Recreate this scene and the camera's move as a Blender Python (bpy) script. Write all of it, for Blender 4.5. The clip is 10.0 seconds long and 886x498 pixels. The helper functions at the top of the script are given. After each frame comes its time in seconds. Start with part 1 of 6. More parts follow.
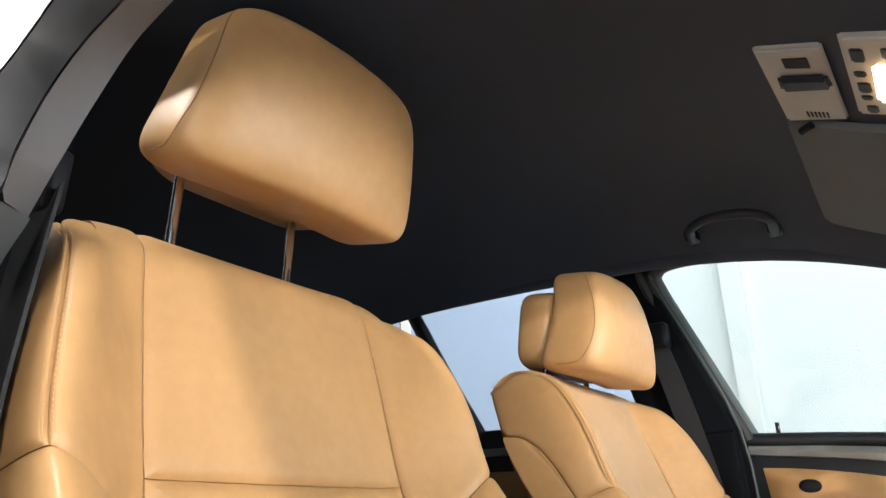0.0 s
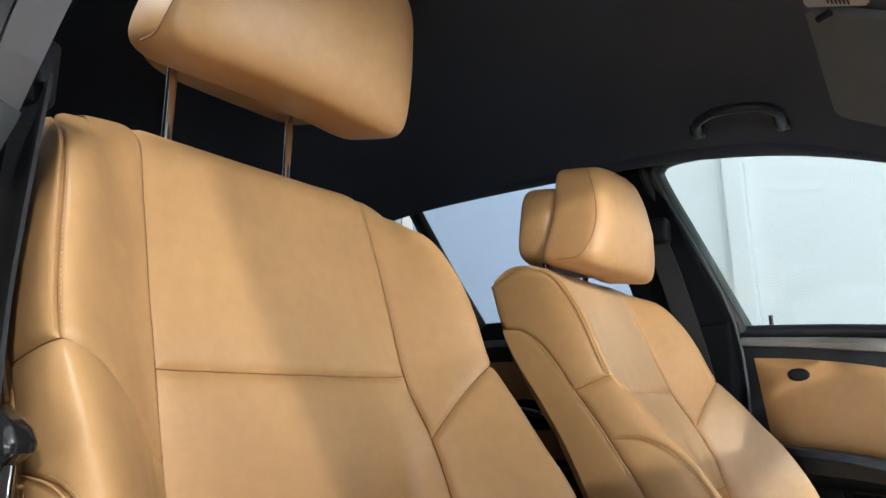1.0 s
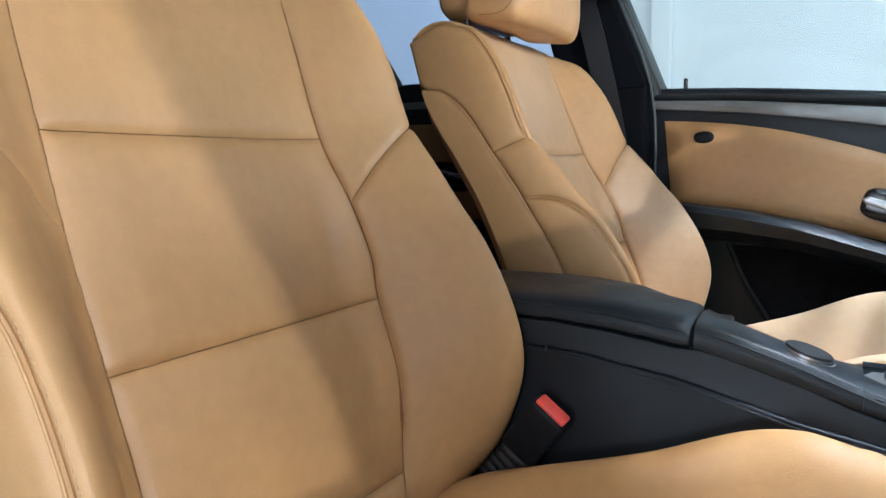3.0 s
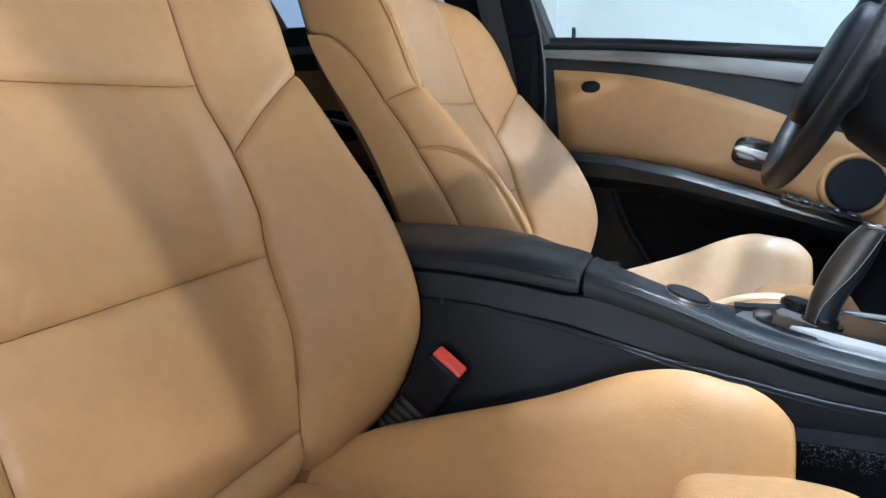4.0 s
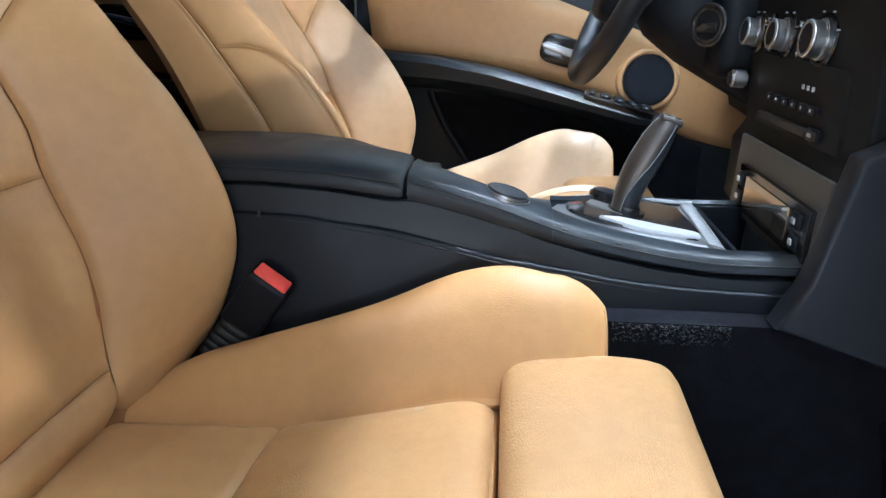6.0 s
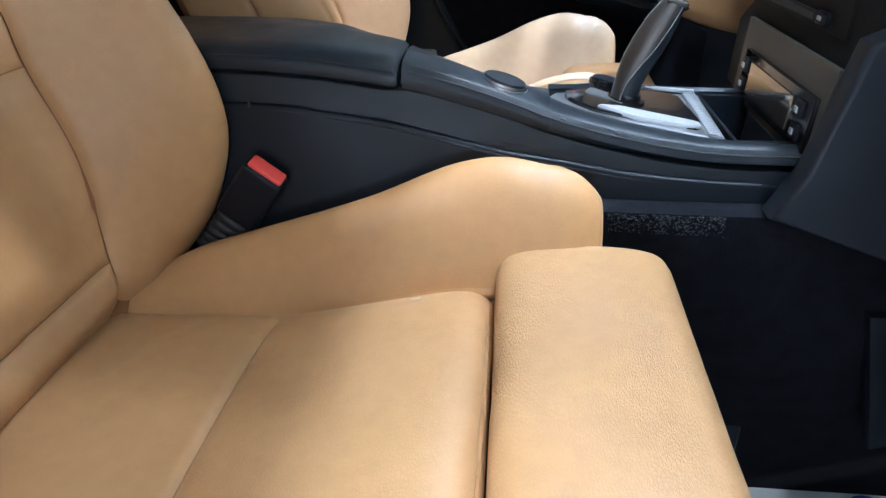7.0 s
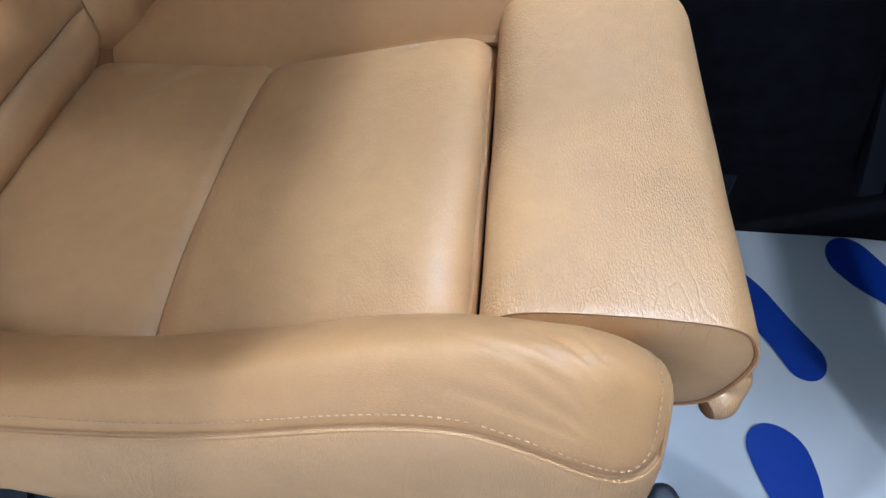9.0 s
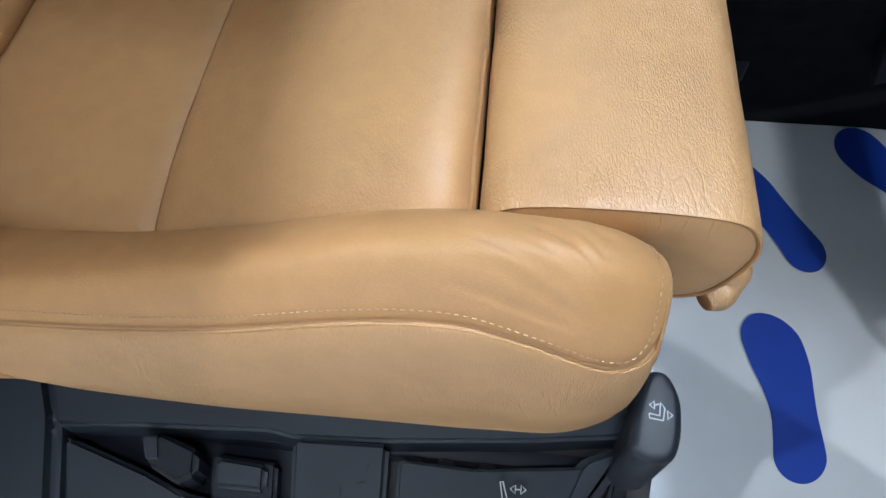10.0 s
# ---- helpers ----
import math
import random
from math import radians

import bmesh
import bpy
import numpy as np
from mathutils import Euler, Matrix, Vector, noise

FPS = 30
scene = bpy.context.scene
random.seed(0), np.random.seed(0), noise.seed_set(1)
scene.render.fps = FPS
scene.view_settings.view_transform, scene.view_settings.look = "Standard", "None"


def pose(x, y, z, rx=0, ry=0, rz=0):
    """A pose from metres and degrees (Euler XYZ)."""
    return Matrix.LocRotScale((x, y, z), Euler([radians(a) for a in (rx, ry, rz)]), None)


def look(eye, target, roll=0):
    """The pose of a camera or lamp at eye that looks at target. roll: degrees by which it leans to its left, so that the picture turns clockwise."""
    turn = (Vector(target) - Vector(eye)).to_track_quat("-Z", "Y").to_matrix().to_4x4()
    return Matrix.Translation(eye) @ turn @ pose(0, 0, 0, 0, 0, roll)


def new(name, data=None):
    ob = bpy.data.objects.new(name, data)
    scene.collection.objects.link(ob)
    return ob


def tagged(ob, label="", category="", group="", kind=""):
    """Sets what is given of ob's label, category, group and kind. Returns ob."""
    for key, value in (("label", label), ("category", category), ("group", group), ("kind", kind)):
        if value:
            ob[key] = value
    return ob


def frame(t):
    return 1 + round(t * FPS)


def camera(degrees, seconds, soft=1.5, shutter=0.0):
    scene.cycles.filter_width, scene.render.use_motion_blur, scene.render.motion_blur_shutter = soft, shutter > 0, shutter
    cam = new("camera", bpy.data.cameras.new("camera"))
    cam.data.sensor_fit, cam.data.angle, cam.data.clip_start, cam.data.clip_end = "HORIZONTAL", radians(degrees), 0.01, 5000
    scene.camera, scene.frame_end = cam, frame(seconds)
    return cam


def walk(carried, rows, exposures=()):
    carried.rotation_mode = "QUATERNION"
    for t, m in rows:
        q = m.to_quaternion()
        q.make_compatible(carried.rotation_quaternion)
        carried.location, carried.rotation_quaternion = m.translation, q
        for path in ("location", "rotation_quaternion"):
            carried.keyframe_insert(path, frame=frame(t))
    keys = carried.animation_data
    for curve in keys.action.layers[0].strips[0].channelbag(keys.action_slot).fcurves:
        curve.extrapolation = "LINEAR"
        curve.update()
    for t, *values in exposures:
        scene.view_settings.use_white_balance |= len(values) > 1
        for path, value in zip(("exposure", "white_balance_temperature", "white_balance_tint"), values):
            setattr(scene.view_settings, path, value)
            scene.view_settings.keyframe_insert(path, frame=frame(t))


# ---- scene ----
cam = camera(66.2, 10.0)
PATH = [
    (0, (0.4308, -0.8621, 0.7553), (-0.6943, 0.6200, 1.4885), -0.47),
    (0.5, (0.4298, -0.8619, 0.7607), (-0.7293, 0.6560, 1.3543), -0.38),
    (1, (0.4286, -0.8594, 0.7559), (-0.7559, 0.6902, 1.1982), -0.50),
    (1.5, (0.4292, -0.8582, 0.7575), (-0.7738, 0.7161, 1.0299), -0.55),
    (2, (0.4224, -0.8539, 0.7560), (-0.7825, 0.7400, 0.8441), -0.56),
    (2.5, (0.4192, -0.8486, 0.7553), (-0.7286, 0.7870, 0.6686), -0.69),
    (2.7, (0.4150, -0.8453, 0.7541), (-0.6815, 0.8203, 0.6014), -0.75),
    (3.8, (0.4030, -0.8268, 0.7578), (-0.3754, 0.9734, 0.3662), -0.63),
    (4, (0.4024, -0.8247, 0.7578), (-0.3200, 0.9975, 0.3607), -0.67),
    (4.5, (0.3980, -0.8165, 0.7559), (-0.1661, 1.0588, 0.3499), -0.55),
    (5, (0.3949, -0.8086, 0.7569), (-0.0071, 1.1057, 0.3401), -0.49),
    (5.5, (0.3925, -0.8001, 0.7553), (0.1372, 1.1224, 0.2667), -0.43),
    (5.7, (0.3929, -0.7976, 0.7533), (0.1751, 1.1089, 0.1895), -0.40),
    (7, (0.3954, -0.7941, 0.7507), (0.2094, 0.9513, -0.2080), -0.54),
    (7.5, (0.3915, -0.7889, 0.7566), (0.2230, 0.8605, -0.3619), -0.57),
    (8, (0.3939, -0.7864, 0.7554), (0.2284, 0.7550, -0.5082), -0.71),
    (8.5, (0.3942, -0.7836, 0.7532), (0.2385, 0.6383, -0.6447), -0.82),
    (9, (0.3949, -0.7819, 0.7499), (0.2473, 0.4971, -0.7806), -1.00),
    (9.5, (0.3955, -0.7788, 0.7474), (0.2560, 0.3745, -0.8806), -1.36),
    (10, (0.3957, -0.7763, 0.7452), (0.2655, 0.2439, -0.9701), -1.74),
]
walk(cam, [(t, look(eye, target, roll)) for t, eye, target, roll in PATH],
     exposures=[(0.0, 0.66, 6800, 12), (0.6, 0.44, 6700, 11), (1.2, 0.28, 6400, 10), (2.5, 0.20, 5900, 9), (4.6, 0.32, 5700, 9), (5.5, 0.55, 5700, 9), (7.0, 0.32, 5400, 10), (8.5, 0.03, 5100, 10), (9.4, -0.10, 5250, 10), (10.0, -0.12, 5750, 9)])

# ---------------------------------------------------------------- light
world = bpy.data.worlds.new("world")
scene.world = world
world.use_nodes = True
world.node_tree.nodes["Background"].inputs[0].default_value = (0.75, 0.85, 1.0, 1)
world.node_tree.nodes["Background"].inputs[1].default_value = 0.2


def area_lamp(name, eye, target, size, power, color=(1, 1, 1), beam=180):
    data = bpy.data.lights.new(name, "AREA")
    data.shape, data.size, data.size_y = "RECTANGLE", size[0], size[1]
    data.energy, data.color, data.spread = power, color, radians(beam)
    ob = new(name, data)
    ob.matrix_world = look(eye, target)
    return ob


# showroom, lamps added out of view: a small bright ceiling fitting beyond the open door, ceiling panels, and broad
# fills on the doorway side and ahead
area_lamp("key_lamp", (4.0, -2.6, 1.8), (0.0, -0.4, 0.8), (0.08, 0.08), 100, (1.0, 0.96, 0.90))
area_lamp("rear_lamp", (-1.55, -1.70, 2.85), (0.3, -0.5, 0.4), (0.10, 0.10), 45, (1.0, 0.96, 0.90))
# added low fill for the seat sides; no window stands here
area_lamp("doorway_fill_lamp", (-0.9, -6.5, 0.45), (0.2, 0.0, 0.6), (3.8, 1.5), 78, (0.96, 0.98, 1.0))
area_lamp("doorway_fill_lamp_front", (3.0, -6.4, 0.7), (0.2, 0.0, 0.7), (3.2, 1.6), 152, (0.96, 0.98, 1.0))
area_lamp("panel_lamp_front", (1.08, 0.10, 3.4), (0.45, 0.0, 0.45), (0.16, 0.16), 12, (0.88, 0.94, 1.0), 60)
area_lamp("spot_lamp_driver", (1.9, 0.30, 3.2), (0.25, 0.46, 0.5), (0.10, 0.10), 2.1, (0.92, 0.97, 1.0), 24)
# added fill through the windscreen for front-facing surfaces
area_lamp("fill_lamp_ahead", (4.5, 0.5, 1.45), (0.0, 0.1, 1.0), (2.2, 0.7), 96, (0.92, 0.97, 1.0))
area_lamp("panel_lamp_side", (0.50, -1.75, 3.3), (0.4, -0.6, 0.3), (0.6, 0.12), 29, (0.95, 0.97, 1.0))
area_lamp("panel_lamp_door", (1.0, -4.5, 2.65), (0.45, 0.5, 0.45), (0.5, 0.2), 14, (0.92, 0.97, 1.0))
area_lamp("panel_lamp_far", (0.0, 1.9, 3.3), (0.0, 3.2, 1.0), (4.0, 0.4), 9, (0.9, 0.97, 1.0))

# ---------------------------------------------------------------- helpers
ORIGIN = {}


def thing(name, base, label, category, group="", kind=""):
    ob = new(name)
    ob.empty_display_size = 0.05
    ob.location = base
    ORIGIN[ob.name] = Vector(base)
    return tagged(ob, label, category, group, kind)


def part(name, bm, material, parent=None, label="", smooth=True):
    me = bpy.data.meshes.new(name)
    if parent is not None:
        bmesh.ops.translate(bm, vec=-ORIGIN[parent.name], verts=bm.verts)
    bmesh.ops.recalc_face_normals(bm, faces=bm.faces)
    bm.to_mesh(me)
    bm.free()
    if smooth:
        me.shade_smooth()
        me.set_sharp_from_angle(angle=radians(38))
    me.materials.append(material)
    ob = new(name, me)
    if parent is not None:
        ob.parent = parent
        ORIGIN[ob.name] = ORIGIN[parent.name]
    else:
        ORIGIN[ob.name] = Vector((0, 0, 0))
    if label:
        tagged(ob, label)
    return ob


def structure(name, bm, material, label, category, smooth=True):
    return tagged(part(name, bm, material, None, "", smooth), label, category, "", "structure")


def mesh_of(verts, faces):
    bm = bmesh.new()
    vs = [bm.verts.new(v) for v in verts]
    for f in faces:
        try:
            bm.faces.new([vs[i] for i in f])
        except ValueError:
            pass
    return bm


def grid(points, wrap=False):
    """A sheet from rows of points."""
    nr, nc = len(points), len(points[0])
    faces = []
    for i in range(nr - 1):
        for j in range(nc - (0 if wrap else 1)):
            k = (j + 1) % nc
            faces.append((i * nc + j, i * nc + k, (i + 1) * nc + k, (i + 1) * nc + j))
    return mesh_of([p for row in points for p in row], faces)


def loft(rings):
    """A closed body from rings of points, capped at both ends."""
    bm = grid(rings, wrap=True)
    bm.verts.ensure_lookup_table()
    n = len(rings[0])
    bm.faces.new([bm.verts[i] for i in range(n)])
    bm.faces.new([bm.verts[len(bm.verts) - n + i] for i in range(n)])
    return bm


def smooth_line(points, n):
    """A rounded line through the points (Catmull-Rom), n steps for each span."""
    ps = [Vector(p) for p in points]
    out = []
    for i in range(len(ps) - 1):
        a, b, c, d = ps[max(i - 1, 0)], ps[i], ps[i + 1], ps[min(i + 2, len(ps) - 1)]
        for k in range(n):
            t = k / n
            out.append(0.5 * (2 * b + (c - a) * t + (2 * a - 5 * b + 4 * c - d) * t * t + (3 * b - a - 3 * c + d) * t ** 3))
    return out + [ps[-1]]


def tube(points, radius, sides=8, n=4):
    """A bar of round section along a rounded line; radius may be a function of 0..1."""
    line = smooth_line(points, n) if n > 1 else [Vector(p) for p in points]
    rings, side = [], None
    for i, p in enumerate(line):
        ahead = (line[min(i + 1, len(line) - 1)] - line[max(i - 1, 0)]).normalized()
        if side is None:
            side = ahead.orthogonal().normalized()
        side = (side - ahead * side.dot(ahead)).normalized()
        up = ahead.cross(side)
        r = radius(i / (len(line) - 1)) if callable(radius) else radius
        rings.append([p + r * (math.cos(a) * side + math.sin(a) * up) for a in (2 * math.pi * k / sides for k in range(sides))])
    return loft(rings)


def box(lo, hi, bevel=0.004, steps=2, m=None):
    bm = bmesh.new()
    bmesh.ops.create_cube(bm, size=1)
    for v in bm.verts:
        v.co = Vector([(lo[k] + hi[k]) / 2 + v.co[k] * (hi[k] - lo[k]) for k in range(3)])
    if bevel:
        bmesh.ops.bevel(bm, geom=bm.edges[:], offset=bevel, segments=steps, affect="EDGES", profile=0.5)
    if m is not None:
        bm.transform(m)
    return bm


def prism(outline, axis, a, b, bevel=0.003, steps=2):
    """A plate: an outline in the two other axes (in x, y, z order), from a to b along the axis."""
    k = "xyz".index(axis)

    def put(p, v):
        q = list(p)
        q.insert(k, v)
        return q
    n = len(outline)
    bm = mesh_of([put(p, a) for p in outline] + [put(p, b) for p in outline],
                 [tuple(range(n)), tuple(range(2 * n - 1, n - 1, -1))] + [(i, (i + 1) % n, n + (i + 1) % n, n + i) for i in range(n)])
    bmesh.ops.recalc_face_normals(bm, faces=bm.faces)
    if bevel:
        flat = [e for e in bm.edges if abs(e.verts[0].co[k] - e.verts[1].co[k]) < 1e-6]
        bmesh.ops.bevel(bm, geom=flat, offset=bevel, segments=steps, affect="EDGES", profile=0.5)
    return bm


def pillow(size, power=4.0, m=None, nu=28, nv=18, shape=None):
    """A rounded cushion body (superellipsoid) of the full size given."""
    def sp(v):
        return math.copysign(abs(v) ** (2 / power), v)
    rings = []
    for i in range(nv + 1):
        el = -math.pi / 2 + math.pi * (i / nv * 0.98 + 0.01)
        ring = []
        for j in range(nu):
            az = 2 * math.pi * j / nu
            p = Vector((size[0] / 2 * sp(math.cos(el)) * sp(math.cos(az)), size[1] / 2 * sp(math.cos(el)) * sp(math.sin(az)), size[2] / 2 * sp(math.sin(el))))
            ring.append(shape(p) if shape else p)
        rings.append(ring)
    bm = loft(rings)
    if m is not None:
        bm.transform(m)
    return bm


def disc(center, normal, radius, depth, sides=24, bevel=0.0015):
    bm = bmesh.new()
    bmesh.ops.create_cone(bm, cap_ends=True, segments=sides, radius1=radius, radius2=radius, depth=depth)
    if bevel:
        rim = [e for e in bm.edges if len(e.link_faces) == 2 and max(len(f.verts) for f in e.link_faces) > 4]
        bmesh.ops.bevel(bm, geom=rim, offset=bevel, segments=2, affect="EDGES")
    bm.transform(Matrix.Translation(center) @ Vector(normal).to_track_quat("Z", "Y").to_matrix().to_4x4())
    return bm


def ring_band(center, normal, radius, tube_r, sides=32, minor=8):
    m = Matrix.Translation(center) @ Vector(normal).to_track_quat("Z", "Y").to_matrix().to_4x4()
    rows = []
    for i in range(sides + 1):
        a = 2 * math.pi * i / sides
        rows.append([m @ Vector(((radius + tube_r * math.cos(b)) * math.cos(a), (radius + tube_r * math.cos(b)) * math.sin(a), tube_r * math.sin(b)))
                     for b in (2 * math.pi * k / minor for k in range(minor))])
    bm = grid(rows, wrap=True)
    bmesh.ops.remove_doubles(bm, verts=bm.verts, dist=1e-5)
    return bm


def table(pairs, v):
    """Smooth look-up in a table of (place, value)."""
    xs = [p[0] for p in pairs]
    if v <= xs[0]:
        return pairs[0][1]
    for i in range(len(xs) - 1):
        if v <= xs[i + 1]:
            t = (v - xs[i]) / (xs[i + 1] - xs[i])
            def slope(k):
                lo, hi = max(k - 1, 0), min(k + 1, len(xs) - 1)
                return (pairs[hi][1] - pairs[lo][1]) / (xs[hi] - xs[lo])
            h = xs[i + 1] - xs[i]
            a, b, m0, m1 = pairs[i][1], pairs[i + 1][1], slope(i) * h, slope(i + 1) * h
            return (2 * t ** 3 - 3 * t * t + 1) * a + (t ** 3 - 2 * t * t + t) * m0 + (3 * t * t - 2 * t ** 3) * b + (t ** 3 - t * t) * m1
    return pairs[-1][1]


# ---------------------------------------------------------------- materials
def material(name, color, rough=0.5, metal=0.0, spread=0.0, spread_scale=8.0, grain=0.0, grain_scale=400.0, bump=0.0, bump_scale=600.0,
             wrinkle=0.0, wrinkle_scale=60.0, coat=0.0, cells=False, rough_spread=0.0, sheen=0.0, spec=0.5):
    mat = bpy.data.materials.new(name)
    mat.use_nodes = True
    nt = mat.node_tree
    bs = nt.nodes["Principled BSDF"]
    bs.inputs["Base Color"].default_value = (*color, 1)
    bs.inputs["Roughness"].default_value = rough
    bs.inputs["Metallic"].default_value = metal
    bs.inputs["Coat Weight"].default_value = coat
    bs.inputs["Sheen Weight"].default_value = sheen
    bs.inputs["Specular IOR Level"].default_value = spec
    co = nt.nodes.new("ShaderNodeTexCoord").outputs["Object"]

    def noise_at(scale, detail=4.0):
        nd = nt.nodes.new("ShaderNodeTexNoise")
        nd.inputs["Scale"].default_value, nd.inputs["Detail"].default_value = scale, detail
        nt.links.new(co, nd.inputs["Vector"])
        return nd.outputs["Fac"]

    def ranged(sock, lo, hi, low=0.3, high=0.7):
        mr = nt.nodes.new("ShaderNodeMapRange")
        mr.inputs["From Min"].default_value, mr.inputs["From Max"].default_value = low, high
        mr.inputs["To Min"].default_value, mr.inputs["To Max"].default_value = lo, hi
        nt.links.new(sock, mr.inputs["Value"])
        return mr.outputs["Result"]
    if spread or grain:
        a = ranged(noise_at(spread_scale), 1 - spread, 1 + spread)
        b = ranged(noise_at(grain_scale, 2.0), 1 - grain, 1 + grain)
        mul = nt.nodes.new("ShaderNodeMath")
        mul.operation = "MULTIPLY"
        nt.links.new(a, mul.inputs[0])
        nt.links.new(b, mul.inputs[1])
        vm = nt.nodes.new("ShaderNodeVectorMath")
        vm.operation = "SCALE"
        vm.inputs[0].default_value = color
        nt.links.new(mul.outputs[0], vm.inputs["Scale"])
        nt.links.new(vm.outputs[0], bs.inputs["Base Color"])
    if rough_spread:
        nt.links.new(ranged(noise_at(spread_scale * 2.3), rough - rough_spread, rough + rough_spread), bs.inputs["Roughness"])
    last = None
    if bump:
        if cells:
            nd = nt.nodes.new("ShaderNodeTexVoronoi")
            nd.feature = "F1"
            nd.inputs["Scale"].default_value = bump_scale
            nt.links.new(co, nd.inputs["Vector"])
            h = nd.outputs["Distance"]
        else:
            h = noise_at(bump_scale, 3.0)
        bp = nt.nodes.new("ShaderNodeBump")
        bp.inputs["Strength"].default_value, bp.inputs["Distance"].default_value = bump, 0.001
        nt.links.new(h, bp.inputs["Height"])
        last = bp
    if wrinkle:
        bp = nt.nodes.new("ShaderNodeBump")
        bp.inputs["Strength"].default_value, bp.inputs["Distance"].default_value = wrinkle, 0.004
        nt.links.new(noise_at(wrinkle_scale, 5.0), bp.inputs["Height"])
        if last:
            nt.links.new(last.outputs[0], bp.inputs["Normal"])
        last = bp
    if last:
        nt.links.new(last.outputs[0], bs.inputs["Normal"])
    return mat




def leather(name, color, rough, pebble, cell, crease, crease_scale, stretch, turn=(0, 0, 0), spec=0.5):
    """Grained hide: pebble cells that come and go, soft crease lines, uneven colour and gloss."""
    mat = bpy.data.materials.new(name)
    mat.use_nodes = True
    nt = mat.node_tree
    bs = nt.nodes["Principled BSDF"]
    bs.inputs["Specular IOR Level"].default_value = spec
    co = nt.nodes.new("ShaderNodeTexCoord").outputs["Object"]

    def noise_of(vec, scale, detail=3.0, distort=0.0):
        nd = nt.nodes.new("ShaderNodeTexNoise")
        nd.inputs["Scale"].default_value, nd.inputs["Detail"].default_value, nd.inputs["Distortion"].default_value = scale, detail, distort
        nt.links.new(vec, nd.inputs["Vector"])
        return nd

    def ranged(sock, lo, hi, low, high):
        mr = nt.nodes.new("ShaderNodeMapRange")
        mr.interpolation_type = "SMOOTHSTEP"
        mr.inputs["From Min"].default_value, mr.inputs["From Max"].default_value = low, high
        mr.inputs["To Min"].default_value, mr.inputs["To Max"].default_value = lo, hi
        nt.links.new(sock, mr.inputs["Value"])
        return mr.outputs["Result"]

    def calc(op, a, b):
        nd = nt.nodes.new("ShaderNodeMath")
        nd.operation = op
        for k, v in enumerate((a, b)):
            if isinstance(v, (int, float)):
                nd.inputs[k].default_value = v
            else:
                nt.links.new(v, nd.inputs[k])
        return nd.outputs[0]
    mp = nt.nodes.new("ShaderNodeMapping")
    mp.inputs["Scale"].default_value = stretch
    mp.inputs["Rotation"].default_value = [radians(a) for a in turn]
    nt.links.new(co, mp.inputs["Vector"])
    # wandering of the cells
    wob = nt.nodes.new("ShaderNodeVectorMath")
    wob.operation = "MULTIPLY_ADD"
    nt.links.new(noise_of(co, 70, 2.0).outputs["Color"], wob.inputs[0])
    wob.inputs[1].default_value = (0.007, 0.007, 0.007)
    nt.links.new(mp.outputs[0], wob.inputs[2])
    vo = nt.nodes.new("ShaderNodeTexVoronoi")
    vo.feature = "DISTANCE_TO_EDGE"
    vo.inputs["Scale"].default_value = cell
    nt.links.new(wob.outputs[0], vo.inputs["Vector"])
    cells = ranged(vo.outputs["Distance"], 0.0, 1.0, 0.0, 0.30)
    fine = noise_of(mp.outputs[0], cell * 1.7, 2.0).outputs["Fac"]
    relief = calc("ADD", calc("MULTIPLY", cells, 0.75), calc("MULTIPLY", fine, 0.6))
    relief = calc("MULTIPLY", relief, ranged(noise_of(co, 11.0, 2.0).outputs["Fac"], 0.30, 1.15, 0.32, 0.68))
    # creases: thin lines where a slow noise crosses its middle, in some areas only
    slow = noise_of(mp.outputs[0], crease_scale, 2.0, 0.4).outputs["Fac"]
    fold = ranged(calc("ABSOLUTE", calc("SUBTRACT", slow, 0.5), 0.0), 1.0, 0.0, 0.0, 0.055)
    fold = calc("MULTIPLY", fold, ranged(noise_of(co, 7.0, 1.0).outputs["Fac"], 0.0, 1.0, 0.48, 0.64))
    colour = calc("MULTIPLY", ranged(noise_of(co, 5.0).outputs["Fac"], 0.94, 1.06, 0.3, 0.7), ranged(noise_of(co, 60.0).outputs["Fac"], 0.97, 1.03, 0.3, 0.7))
    colour = calc("MULTIPLY", colour, ranged(cells, 0.965, 1.01, 0.0, 0.7))
    vm = nt.nodes.new("ShaderNodeVectorMath")
    vm.operation = "SCALE"
    vm.inputs[0].default_value = color
    nt.links.new(colour, vm.inputs["Scale"])
    nt.links.new(vm.outputs[0], bs.inputs["Base Color"])
    nt.links.new(ranged(noise_of(co, 14.0).outputs["Fac"], rough - 0.05, rough + 0.08, 0.3, 0.7), bs.inputs["Roughness"])
    height = calc("SUBTRACT", calc("MULTIPLY", relief, pebble), calc("MULTIPLY", fold, crease))
    height = calc("ADD", height, calc("MULTIPLY", noise_of(co, 15.0, 2.0).outputs["Fac"], 1.2))
    bump = nt.nodes.new("ShaderNodeBump")
    bump.inputs["Strength"].default_value, bump.inputs["Distance"].default_value = 1.0, 0.001
    nt.links.new(height, bump.inputs["Height"])
    nt.links.new(bump.outputs[0], bs.inputs["Normal"])
    return mat


